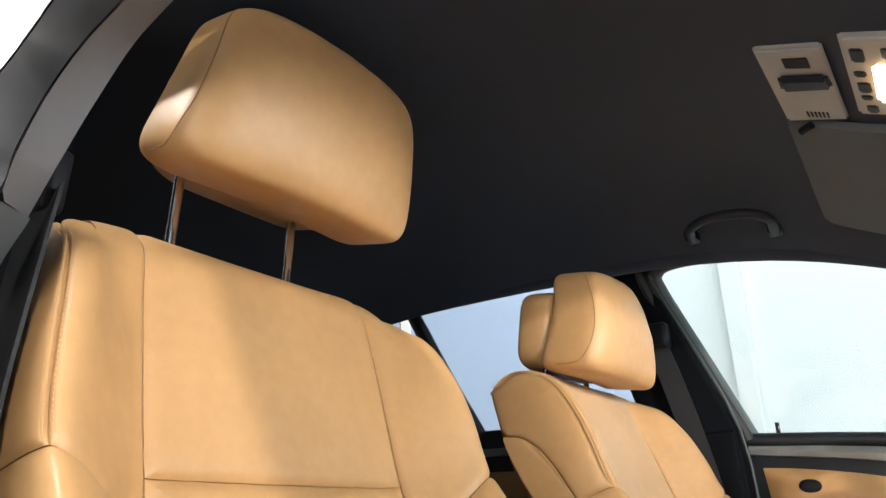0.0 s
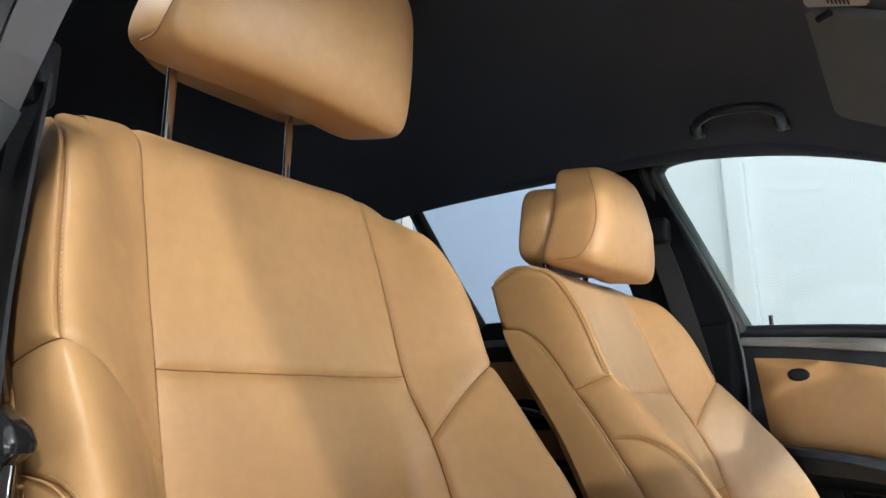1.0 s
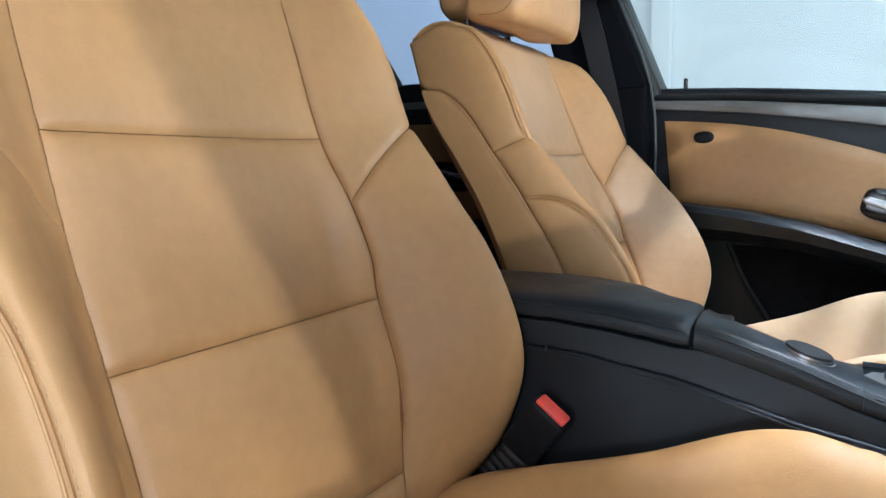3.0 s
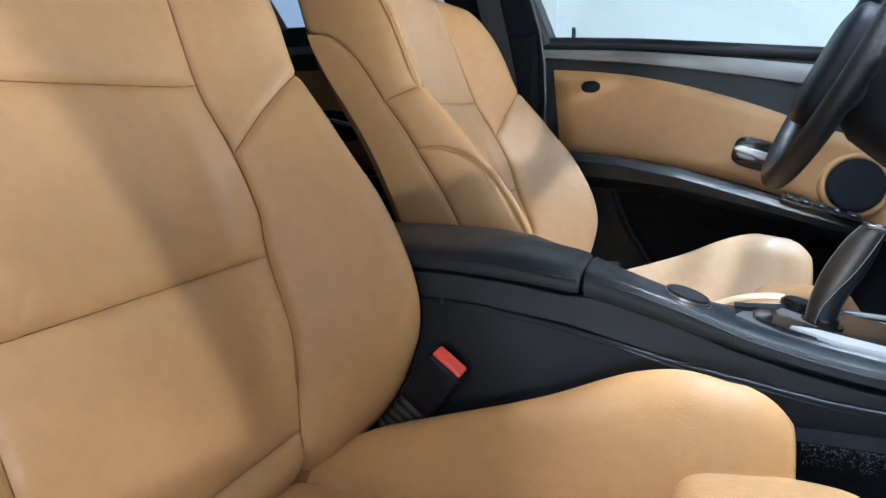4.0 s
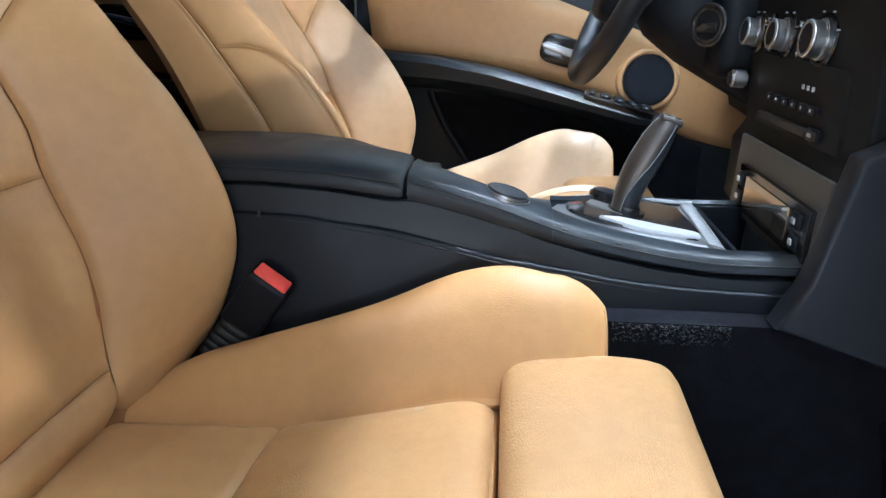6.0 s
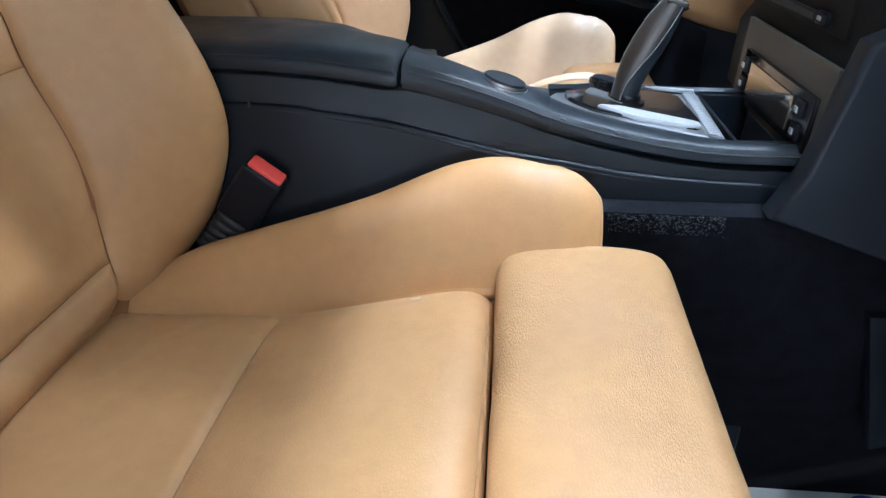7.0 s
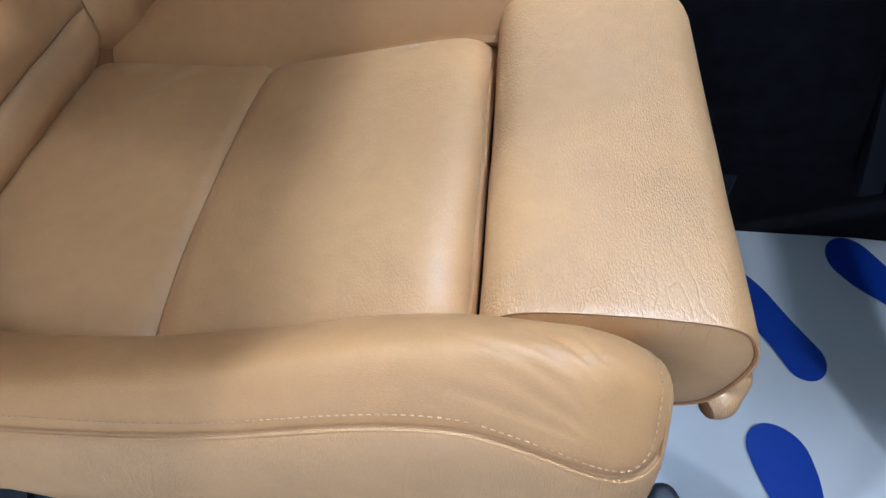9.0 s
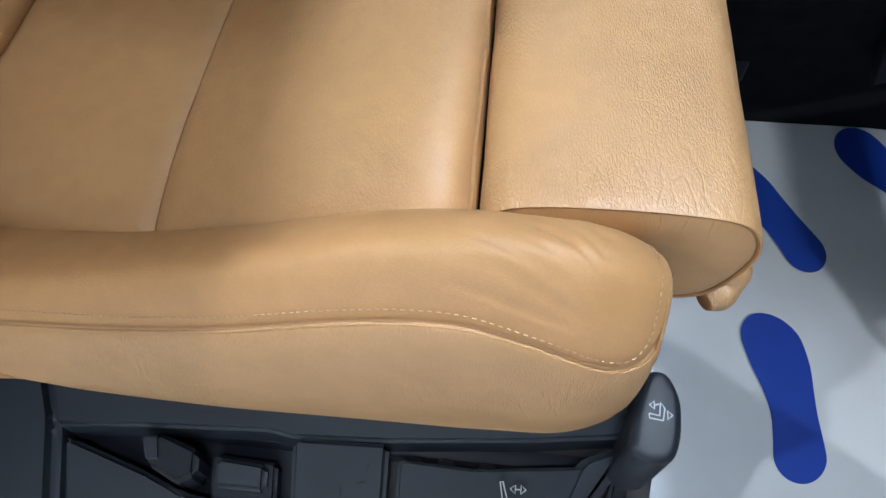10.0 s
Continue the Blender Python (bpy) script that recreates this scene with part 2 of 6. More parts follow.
TAN = (0.48, 0.278, 0.120)
LEATHER = leather("tan_leather", TAN, 0.43, 0.06, 560.0, 0.03, 8.0, (1.0, 1.0, 1.0))
# driver's backrest: glossy hide, its base colour paled to carry the sheen
LEATHER_SHEEN = leather("sheen_paled_tan_leather", (0.515, 0.338, 0.188), 0.36, 0.06, 520.0, 0.04, 8.0, (1.0, 1.0, 1.0), (0, 0, 0), 0.85)
# driver's cushion: glare put into a paler base colour; also colours the scuff
LEATHER_GLARE_SCUFF = leather("pale_tan_leather_glare_and_scuff", (0.56, 0.405, 0.255), 0.35, 0.06, 520.0, 0.04, 8.0, (1.0, 1.0, 1.0), (0, 0, 0), 0.7)
LEATHER_GRAINED = leather("grained_tan_leather", TAN, 0.36, 0.42, 330.0, 0.22, 34.0, (1.55, 0.60, 1.0), (0, 0, 10), 0.75)
LEATHER_SIDE = leather("side_tan_leather", TAN, 0.42, 0.18, 380.0, 0.26, 30.0, (2.0, 1.0, 0.5), (0, 12, 0))
LEATHER_WORN = leather("worn_tan_leather", TAN, 0.40, 0.24, 360.0, 0.12, 16.0, (1.2, 0.7, 1.0), (0, 0, 40))
LEATHER_BOLSTER = leather("bolster_tan_leather", (0.475, 0.264, 0.108), 0.46, 0.10, 460.0, 0.06, 22.0, (0.6, 1.7, 1.7), (0, 25, 20), 0.42)
LEATHER_DARK = material("tan_leather_seam", (0.26, 0.12, 0.045), 0.6, spread=0.1, spread_scale=20)
THREAD = material("tan_thread", (0.50, 0.33, 0.18), 0.75)
BLACK_LEATHER = material("black_leatherette", (0.0135, 0.0175, 0.0225), 0.38, spread=0.12, spread_scale=9, bump=0.12, bump_scale=900, cells=True, rough_spread=0.06, spec=0.28)
PLASTIC = material("black_plastic", (0.007, 0.009, 0.013), 0.44, spread=0.1, spread_scale=12, bump=0.15, bump_scale=1500, rough_spread=0.05, spec=0.17)
GREY_PLASTIC = material("grey_plastic", (0.013, 0.016, 0.022), 0.42, spread=0.08, spread_scale=10, bump=0.12, bump_scale=1400, rough_spread=0.06, spec=0.25)
GLOSS_BLACK = material("gloss_black", (0.012, 0.012, 0.013), 0.15, coat=0.3)
CHROME = material("chrome", (0.75, 0.75, 0.76), 0.12, metal=1.0)
SATIN = material("satin_aluminium", (0.55, 0.56, 0.57), 0.35, metal=1.0, spread=0.05, spread_scale=60)
BRIGHT = material("bright_aluminium", (0.62, 0.64, 0.67), 0.40, metal=0.6)
SILVER_TRIM = material("silver_trim", (0.24, 0.255, 0.265), 0.42, metal=0.4, spread=0.05, spread_scale=30)
FUZZ = material("dusty_carpet_fuzz", (0.08, 0.085, 0.09), 0.95, spec=0.1)
CARPET = material("black_carpet", (0.006, 0.0065, 0.009), 1.0, spread=0.3, spread_scale=40, bump=1.0, bump_scale=900, spec=0.1)
HEADLINER = material("anthracite_headliner", (0.012, 0.017, 0.033), 0.9, spread=0.08, spread_scale=6, grain=0.1, grain_scale=1200, bump=0.3, bump_scale=1500, sheen=0.08)
PILLAR_LOWER = material("pale_grey_plastic", (0.13, 0.135, 0.14), 0.55, spread=0.06, spread_scale=12, bump=0.15, bump_scale=1300)
PILLAR_BLACK = material("matt_black_trim", (0.004, 0.005, 0.007), 0.75, spread=0.08, spread_scale=10, bump=0.15, bump_scale=1300, spec=0.06)
PILLAR = material("grey_pillar_trim", (0.16, 0.16, 0.17), 0.8, spread=0.06, spread_scale=8, bump=0.2, bump_scale=1300)
RUBBER = material("black_rubber", (0.014, 0.014, 0.015), 0.55, spread=0.2, spread_scale=30, bump=0.2, bump_scale=800)
BODY_PAINT = material("white_body_paint", (0.75, 0.76, 0.78), 0.25, coat=0.6)
WALL_WHITE = material("showroom_wall_paint", (0.80, 0.82, 0.82), 0.8, spread=0.02, spread_scale=1.5)
SHOW_FLOOR = material("showroom_floor", (0.45, 0.46, 0.47), 0.35, spread=0.06, spread_scale=3)
PAPER = material("floor_mat_paper", (0.68, 0.72, 0.76), 0.5, spread=0.05, spread_scale=7, wrinkle=0.9, wrinkle_scale=7)
BLUE_PRINT = material("blue_print", (0.012, 0.05, 0.36), 0.55, spread=0.06, spread_scale=20)
BLUE_BOARD = material("blue_board", (0.05, 0.30, 0.75), 0.5, spread=0.04, spread_scale=4)
RED = material("red_button", (0.75, 0.07, 0.05), 0.4)
WOOD = material("dark_wood", (0.060, 0.022, 0.010), 0.16, spread=0.5, spread_scale=25, coat=1.0, spec=0.5)
COLUMN = material("satin_grey_column_plastic", (0.006, 0.0075, 0.010), 0.52, spread=0.06, spread_scale=10, bump=0.12, bump_scale=1400, rough_spread=0.05, spec=0.14)
MATT_BLACK = material("matt_black_plastic", (0.012, 0.013, 0.014), 0.55, spread=0.1, spread_scale=12, bump=0.2, bump_scale=1300, spec=0.10)
WHITE_INK = material("white_ink", (0.42, 0.44, 0.46), 0.5)
WEB = material("seat_belt_webbing", (0.011, 0.012, 0.015), 0.7, bump=0.5, bump_scale=1200)
VISOR = material("visor_cloth", (0.075, 0.088, 0.10), 0.85, spread=0.05, spread_scale=10, bump=0.2, bump_scale=1300)
CONSOLE_PLATE = material("warm_grey_plastic", (0.34, 0.34, 0.33), 0.55, spread=0.03, spread_scale=30)
DISPLAY = material("climate_display", (0.42, 0.38, 0.32), 0.06, metal=0.9)
WARM_DARK = material("warm_dark_plastic", (0.060, 0.057, 0.050), 0.55, spread=0.06, spread_scale=14, bump=0.12, bump_scale=1400)
SILVER = material("silver_paint", (0.42, 0.43, 0.45), 0.30, metal=0.8, spread=0.05, spread_scale=40)
SMOKED = material("smoked_metal", (0.20, 0.20, 0.21), 0.28, metal=1.0, spread=0.06, spread_scale=40)
INLAY = material("dull_titanium_inlay", (0.10, 0.092, 0.085), 0.42, metal=0.8, spread=0.08, spread_scale=60)
FRAME_GREY = material("dull_grey_frame", (0.055, 0.075, 0.080), 0.5, spread=0.06, spread_scale=14)
FLANK = material("smooth_black_leatherette", (0.0065, 0.009, 0.013), 0.42, spread=0.1, spread_scale=8, bump=0.06, bump_scale=900, rough_spread=0.06, spec=0.22)
PERFORATED = material("perforated_black_leather", (0.010, 0.011, 0.014), 0.42, bump=0.35, bump_scale=480, cells=True, spec=0.4)


def glowing(name, color, strength):
    mat = bpy.data.materials.new(name)
    mat.use_nodes = True
    bs = mat.node_tree.nodes["Principled BSDF"]
    bs.inputs["Emission Color"].default_value = (*color, 1)
    bs.inputs["Emission Strength"].default_value = strength
    return mat


LAMP_GLOW = glowing("lit_map_lamp", (1.0, 0.62, 0.3), 25.0)


def glass(name, color):
    mat = bpy.data.materials.new(name)
    mat.use_nodes = True
    bs = mat.node_tree.nodes["Principled BSDF"]
    bs.inputs["Base Color"].default_value = (*color, 1)
    bs.inputs["Roughness"].default_value = 0.0
    bs.inputs["IOR"].default_value = 1.45
    bs.inputs["Transmission Weight"].default_value = 1.0
    return mat


GLASS = glass("tinted_glass", (0.69, 0.80, 0.825))
GLASS_REAR = glass("darker_tinted_glass", (0.52, 0.66, 0.88))

# ---------------------------------------------------------------- the showroom round the car
GROUND = -0.32
bm = box((-7, -7, GROUND - 0.1), (9, 7, GROUND), 0)
structure("ground", bm, SHOW_FLOOR, "pale grey smooth showroom floor", "floor", False)
structure("wall_east", box((-7, 3.4, GROUND), (9, 3.6, 3.6), 0), WALL_WHITE, "white painted showroom wall beside the car", "wall", False)
structure("wall_west", box((-7, -7, GROUND), (9, -6.8, 3.6), 0), WALL_WHITE, "white painted showroom wall", "wall", False)
structure("wall_north", box((8.8, -6.8, GROUND), (9, 3.4, 3.6), 0), WALL_WHITE, "white painted showroom wall", "wall", False)
structure("wall_south", box((-7, -6.8, GROUND), (-6.8, 3.4, 3.6), 0), WALL_WHITE, "white painted showroom wall", "wall", False)
structure("ceiling", box((-7, -7, 3.6), (9, 3.6, 3.7), 0), WALL_WHITE, "white showroom ceiling", "ceiling", False)
structure("trim", box((-0.62, 3.33, GROUND), (-0.50, 3.4, 3.6), 0.01), WALL_WHITE, "white upright strip on the showroom wall", "wall strip", False)

banner = thing("wall_banner", (1.65, 3.38, 1.0), "plain bright blue panel on the white showroom wall", "wall panel")
part("board", box((1.13, 3.365, 0.4), (2.2, 3.395, 2.0), 0.004, 1), BLUE_BOARD, banner, "", False)

# ---------------------------------------------------------------- seat
BACK_CREST = [(-0.02, 0.010), (0.025, 0.075), (0.083, 0.124), (0.13, 0.145), (0.187, 0.149), (0.266, 0.136), (0.32, 0.116), (0.367, 0.100), (0.435, 0.076), (0.505, 0.073), (0.55, 0.069), (0.58, 0.062), (0.605, 0.054),
              (0.63, 0.040), (0.655, 0.015), (0.69, -0.005), (0.75, -0.01)]
CUSH_LINE = [(-0.03, 0.352), (0.015, 0.371), (0.06, 0.393), (0.12, 0.414), (0.25, 0.459), (0.335, 0.497), (0.387, 0.510), (0.435, 0.505)]
CUSH_X = [(0.0, -0.03), (0.35, 0.20), (0.7, 0.435)]
CUSH_LOW = [(0.0, 0.34), (0.08, 0.325), (0.13, 0.285), (0.2, 0.264), (0.26, 0.262), (0.34, 0.266), (0.435, 0.275)]
CUSH_TOP = [(-0.05, 0.345), (0.0, 0.35), (0.08, 0.352), (0.165, 0.357), (0.26, 0.378), (0.34, 0.397), (0.38, 0.40)]


def patch(surface, left, right, low, high, nu=14, nv=24, sink=0.0045, reach=0.004, puff=0.0, rim=0.018, flip=False, soft=0.0009, flush="", pucker=0.0):
    """One upholstered panel over a base surface(u, v): bounded by left(v), right(v) in u, and low(u), high(u) in v; its border dips into the seam
    and turns inwards. soft: the wider dip that the stitching pulls; flush: sides (l, r, b, t) that run on without a seam; pucker: small gathers along
    the left side."""
    def spaced(n):
        ts = [0, 0.012, 0.03, 0.055, 0.085, 0.12]
        mid = [0.12 + 0.76 * k / (n - 1) for k in range(1, n - 1)]
        return ts + mid + [0.88, 0.915, 0.945, 0.97, 0.988, 1]
    us, vs = spaced(nu), spaced(nv)
    gap = 0.0004
    params = []
    for b in vs:
        row = []
        for a in us:
            # bilinear settle of the curved border
            u, v = 0.5, 0.5
            vv = b
            uu = a
            v0 = low(uu)
            v1 = high(uu)
            v = v0 + (v1 - v0) * vv
            u0, u1 = left(v), right(v)
            u = u0 + (u1 - u0) * uu
            v0, v1 = low_at(low, u, u0, u1), low_at(high, u, u0, u1)
            v = v0 + (v1 - v0) * vv
            u0, u1 = left(v) + gap, right(v) - gap
            u = u0 + (u1 - u0) * uu
            row.append((u, v + gap * (1 - 2 * vv)))
        params.append(row)
    pts = [[Vector(surface(u, v)) for u, v in row] for row in params]
    nr, nc = len(vs), len(us)
    out = []
    normals = []
    for i in range(nr):
        row, nrow = [], []
        for j in range(nc):
            du = pts[i][min(j + 1, nc - 1)] - pts[i][max(j - 1, 0)]
            dv = pts[min(i + 1, nr - 1)][j] - pts[max(i - 1, 0)][j]
            nn = dv.cross(du) if flip else du.cross(dv)
            nn = nn.normalized() if nn.length > 1e-12 else Vector((1, 0, 0))
            p = pts[i][j]
            ds = [(p - q).length for q, side in ((pts[i][0], "l"), (pts[i][-1], "r"), (pts[0][j], "b"), (pts[-1][j], "t")) if side not in flush]
            d = min(ds)
            lift = -sink * math.exp(-(d / reach) ** 1.3) + puff * (1 - math.exp(-d / 0.03)) - soft * math.exp(-(d / 0.013) ** 1.4)
            if pucker:
                along = params[i][j][1]
                lift += pucker * math.exp(-ds[0] / 0.016) * noise.noise((ds[0] * 55 - along * 60, along * 190, 3.1))
                lift += 0.5 * pucker * math.exp(-min(ds[2], ds[3]) / 0.012) * noise.noise((params[i][j][0] * 150, along * 50, 7.7))
            row.append(p + nn * lift)
            nrow.append(nn)
        out.append(row)
        normals.append(nrow)
    # the border turned inwards
    def rimmed(row, nrow):
        return [row[0] - nrow[0] * (0.001 if "l" in flush else rim)] + row + [row[-1] - nrow[-1] * (0.001 if "r" in flush else rim)]
    rows = [rimmed(r, n) for r, n in zip(out, normals)]
    first = [p - n * rim for p, n in zip(rows[0], [normals[0][0]] + normals[0] + [normals[0][-1]])]
    last = [p - n * rim for p, n in zip(rows[-1], [normals[-1][0]] + normals[-1] + [normals[-1][-1]])]
    return grid([first] + rows + [last])


def low_at(fn, u, u0, u1):
    return fn((u - u0) / (u1 - u0) if abs(u1 - u0) > 1e-9 else 0.5)


def const(v):
    return lambda _: v


def stitches(line, length=0.0022, gap=0.0046, radius=0.0003):
    """A row of thread stitches along a line of points."""
    bm = bmesh.new()
    carry = 0.0
    for a, b in zip(line, line[1:]):
        d = (b - a).length
        if d < 1e-6:
            continue
        way = (b - a) / d
        while carry < d:
            c = a + way * carry
            m = Matrix.Translation(c) @ way.to_track_quat("X", "Z").to_matrix().to_4x4()
            one = bmesh.ops.create_cube(bm, size=1, matrix=m @ Matrix.Diagonal((length, radius * 2, radius * 2, 1)))
            carry += gap
        carry -= d
    return bm


def build_seat(base, recline, label, side, headrest_at, headrest_tilt, head_size, near_rise, far_rise, wedge, rise, lean_back, cover, cushion_cover):
    """A sports seat; base is the middle of the fold between cushion and backrest (x, y), recline in degrees from upright;
    side: the y sign that faces its door; rise: how much taller its back stands."""
    bx, by = base
    seat = thing("sports_seat", (bx, by, 0.0), label, "car seat", "front seats")
    cs, sn = math.cos(radians(recline)), math.sin(radians(recline))

    def back_xyz(y, s, n):
        return Vector((bx + cs * n - sn * s, by + y, 0.37 + cs * s + sn * n))

    def slim(s):
        """The shell is shallower below the shoulders."""
        return table([(0.0, 0.042), (0.3, 0.043), (0.38, 0.038), (0.45, 0.026), (0.51, 0.012), (0.57, 0.002), (0.63, -0.001), (0.8, -0.001)], s)

    def back_surface(w, s):
        """w: way across from the middle line, over the bolster and round the side; s: way up."""
        a, sg = abs(w), (1 if w >= 0 else -1)
        turn = 0.645 + rise
        top = max(0.0, s - turn)
        crest = table(BACK_CREST, s)
        half = 0.272 - 0.05 * max(0.0, (s - 0.46) / 0.26) ** 1.8
        k = half / 0.272
        line = [(0.0, 0.0, 0.0), (0.10, 0.10, 0.001), (0.16, 0.16, 0.006), (0.20, 0.196, 0.40 * crest + 0.003), (0.245, 0.234 * k, 0.845 * crest), (0.273, 0.254 * k, 0.975 * crest), (0.298, 0.267 * k, 0.97 * crest - 0.003),
                (0.330, 0.274 * k, 0.86 * crest - 0.017), (0.37, 0.276 * k, 0.62 * crest - 0.036), (0.47, 0.272 * k, -0.078 + slim(s))]
        y = table([(l[0], l[1]) for l in line], a)
        n = table([(l[0], l[2]) for l in line], a)
        n -= 0.045 * max(0.0, (0.012 - s) / 0.04) ** 1.5 * min(1.0, max(0.0, (0.20 - a) / 0.04))
        n += 0.008 * math.exp(-((s - 0.14) / 0.10) ** 2) * max(0, 1 - (a / 0.17) ** 2) - 0.004
        # a pinched fold above the seam, and slack in the cover
        n -= 0.0022 * math.exp(-((w + 0.104 - 0.55 * (s - 0.245)) / 0.0032) ** 2) * math.exp(-((s - 0.252) / 0.012) ** 2)
        n += 0.0009 * noise.noise((w * 16, s * 11, 4.0 + by))
        # the top turns over to the rear
        if top > 0:
            r = 0.055
            ang = min(top / r, 2.2)
            corner = min(1.0, max(0.0, (a - 0.20) / 0.10))
            s_out = turn + r * math.sin(min(ang, 2.2 - 0.63 * corner)) - 0.022 * corner * min(1.0, top / 0.12) ** 2
            n_out = -r * (1 - math.cos(ang)) * 1.15 * (1 - 0.22 * corner)
            if top / r > 2.2:
                n_out -= (top - 2.2 * r) * (1 - corner)
            drop = (0.002 if sg == side else 0.017) * min(1.0, max(0, a - 0.16) / 0.13) * min(1, top / 0.05)
            s_out -= drop
            n_in = n * max(0.0, 1 - top / 0.12) + n_out
            if a > 0.30:
                q = min(1.0, (a - 0.30) / 0.05)
                n_in, s_out = n_in * (1 - q) + n * q, s_out * (1 - q) + min(s, 0.668 + rise) * q
            return back_xyz(sg * y, s_out, n_in)
        return back_xyz(sg * y, s, n)

    # shell and foam behind the covers
    rings = []
    for s in [-0.04, 0.0, 0.06, 0.14, 0.22, 0.3, 0.38, 0.46, 0.54, 0.60, 0.64]:
        ring = []
        crest = table(BACK_CREST, s)
        half = 0.25 - 0.075 * max(0.0, (s - 0.44) / 0.26) ** 1.8
        for y, n in [(-half, crest * 0.45 - 0.03), (-half + 0.05, crest * 0.45 - 0.025), (-0.15, -0.02), (0, -0.022), (0.15, -0.02), (half - 0.05, crest * 0.45 - 0.025), (half, crest * 0.45 - 0.03),
                     (half, -0.10), (half * 0.8, -0.125), (0, -0.13), (-half * 0.8, -0.125), (-half, -0.10)]:
            ring.append(back_xyz(y, s, n + (slim(s) if n < -0.09 else 0.0)))
        rings.append(ring)
    backrest = part("backrest", loft(rings), LEATHER_DARK, seat, "dark tan body of the backrest")
    SEAM_C, SEAM_D, MID = 0.432, 0.355, 0.237

    def bolster_seam(q):
        """Height of the slanting seam, q from the inner edge 0 to the crest 1."""
        return SEAM_D + (SEAM_C - SEAM_D) * (math.sin(q * math.pi / 2) ** 0.9)
    top = 0.765 + rise

    def hw(v):
        return table([(0.0, 0.158), (0.03, 0.161), (0.09, 0.170), (0.15, 0.175), (0.24, 0.175), (0.29, 0.179), (0.355, 0.177), (0.437, 0.167), (0.6, 0.165)], v)

    def nhw(v):
        return -table([(0.0, 0.150), (0.12, 0.144), (0.24, 0.146), (0.35, 0.151), (0.5, 0.152), (0.65, 0.150)], v)

    def flank_seam(s):
        """The long seam between the side and the rear of the flank."""
        return table([(-0.03, 0.376), (0.06, 0.375), (0.22, 0.373), (0.36, 0.369), (0.433, 0.372), (0.51, 0.395), (0.559, 0.428), (0.580, 0.464), (0.62, 0.469), (0.8, 0.469)], s)

    def wrap_seam(s):
        """The curved piping below the bolster, from the flank up to the crest and down along it."""
        return 0.304 + 0.060 * math.exp(-max(0.0, 0.348 - s) / 0.022)
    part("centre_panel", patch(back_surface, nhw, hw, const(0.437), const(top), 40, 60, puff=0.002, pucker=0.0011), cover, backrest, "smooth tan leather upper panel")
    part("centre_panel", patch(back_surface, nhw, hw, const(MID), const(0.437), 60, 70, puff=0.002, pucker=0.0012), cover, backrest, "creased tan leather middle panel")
    part("centre_panel", patch(back_surface, nhw, hw, const(0.036), const(MID), 40, 50, puff=0.003, pucker=0.0010), LEATHER, backrest, "tan leather lower panel")
    part("lower_roll", patch(back_surface, nhw, hw, const(-0.03), const(0.036), 24, 12, puff=0.008), LEATHER, backrest, "rounded tan leather roll at the fold")
    for sg in (-1, 1):
        def lo(q, sg=sg):
            return bolster_seam(q if sg > 0 else 1 - q)
        l, r = (hw, const(0.30)) if sg > 0 else (const(-0.30), nhw)
        part("shoulder_panel", patch(back_surface, l, r, lo, const(top), 18, 36, rim=0.005), LEATHER, backrest, "tan leather shoulder panel")

        def wrap_edge(s, sg=sg):
            """The bolster cover runs round the flank, to the long seam above and to the curved piping below."""
            return sg * (flank_seam(s) if s > 0.348 else wrap_seam(s))

        def wrap_top(q, sg=sg):
            a = 0.166 + (q if sg > 0 else 1 - q) * 0.206
            return bolster_seam(min(1.0, max(0.0, (a - 0.166) / 0.134))) if a <= 0.30 else SEAM_C
        l, r = (hw, wrap_edge) if sg > 0 else (wrap_edge, nhw)
        # the +y bolster follows cover, so the driver's gets the painted sheen
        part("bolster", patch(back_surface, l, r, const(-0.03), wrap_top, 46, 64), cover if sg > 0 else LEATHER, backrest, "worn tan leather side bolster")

        def behind(s, sg=sg):
            return sg * flank_seam(s)

        def inner_rear(s, sg=sg):
            return sg * min(0.395, flank_seam(s))

        def rear_top(q, sg=sg):
            return table([(0.0, 0.508), (0.43, 0.557), (0.90, 0.576), (1.0, 0.579)], q if sg > 0 else 1 - q)

        def wrapped(s, sg=sg):
            return sg * wrap_seam(s)
        l, r = (const(0.30), behind) if sg > 0 else (behind, const(-0.30))
        part("side_panel", patch(back_surface, l, r, const(SEAM_C), const(0.672 + rise), 16, 70, sink=0.004, reach=0.003, rim=0.004), LEATHER, backrest, "smooth tan leather flank of the shoulder")
        l, r = (wrapped, behind) if sg > 0 else (behind, wrapped)
        part("side_panel", patch(back_surface, l, r, const(-0.03), const(0.347), 12, 34, sink=0.004, rim=0.004), LEATHER, backrest, "tan leather lower flank")
        l, r = (inner_rear, const(0.4695)) if sg > 0 else (const(-0.4695), inner_rear)
        part("side_panel", patch(back_surface, l, r, const(-0.03), rear_top, 20, 40, sink=0.003, rim=0.002, flush="r" if sg > 0 else "l"), LEATHER, backrest, "tan leather rear flank")
        line = [back_surface(sg * (flank_seam(s) - 0.001), s) + Vector((0, sg * 0.0005, 0)) for s in [0.02 + 0.538 * k / 50 for k in range(51)]]
        part("piping", tube(line, lambda t: 0.0012 * min(1.0, 12 * (1 - t) + 0.1), 6, 1), LEATHER, backrest, "tan leather piping on the flank")
        line = [back_surface(sg * wrap_seam(s), s) for s in [0.348 - 0.36 * (k / 60) ** 1.6 for k in range(61)]]
        part("piping", tube(line, 0.0012, 6, 1), LEATHER, backrest, "curved tan leather piping below the bolster")
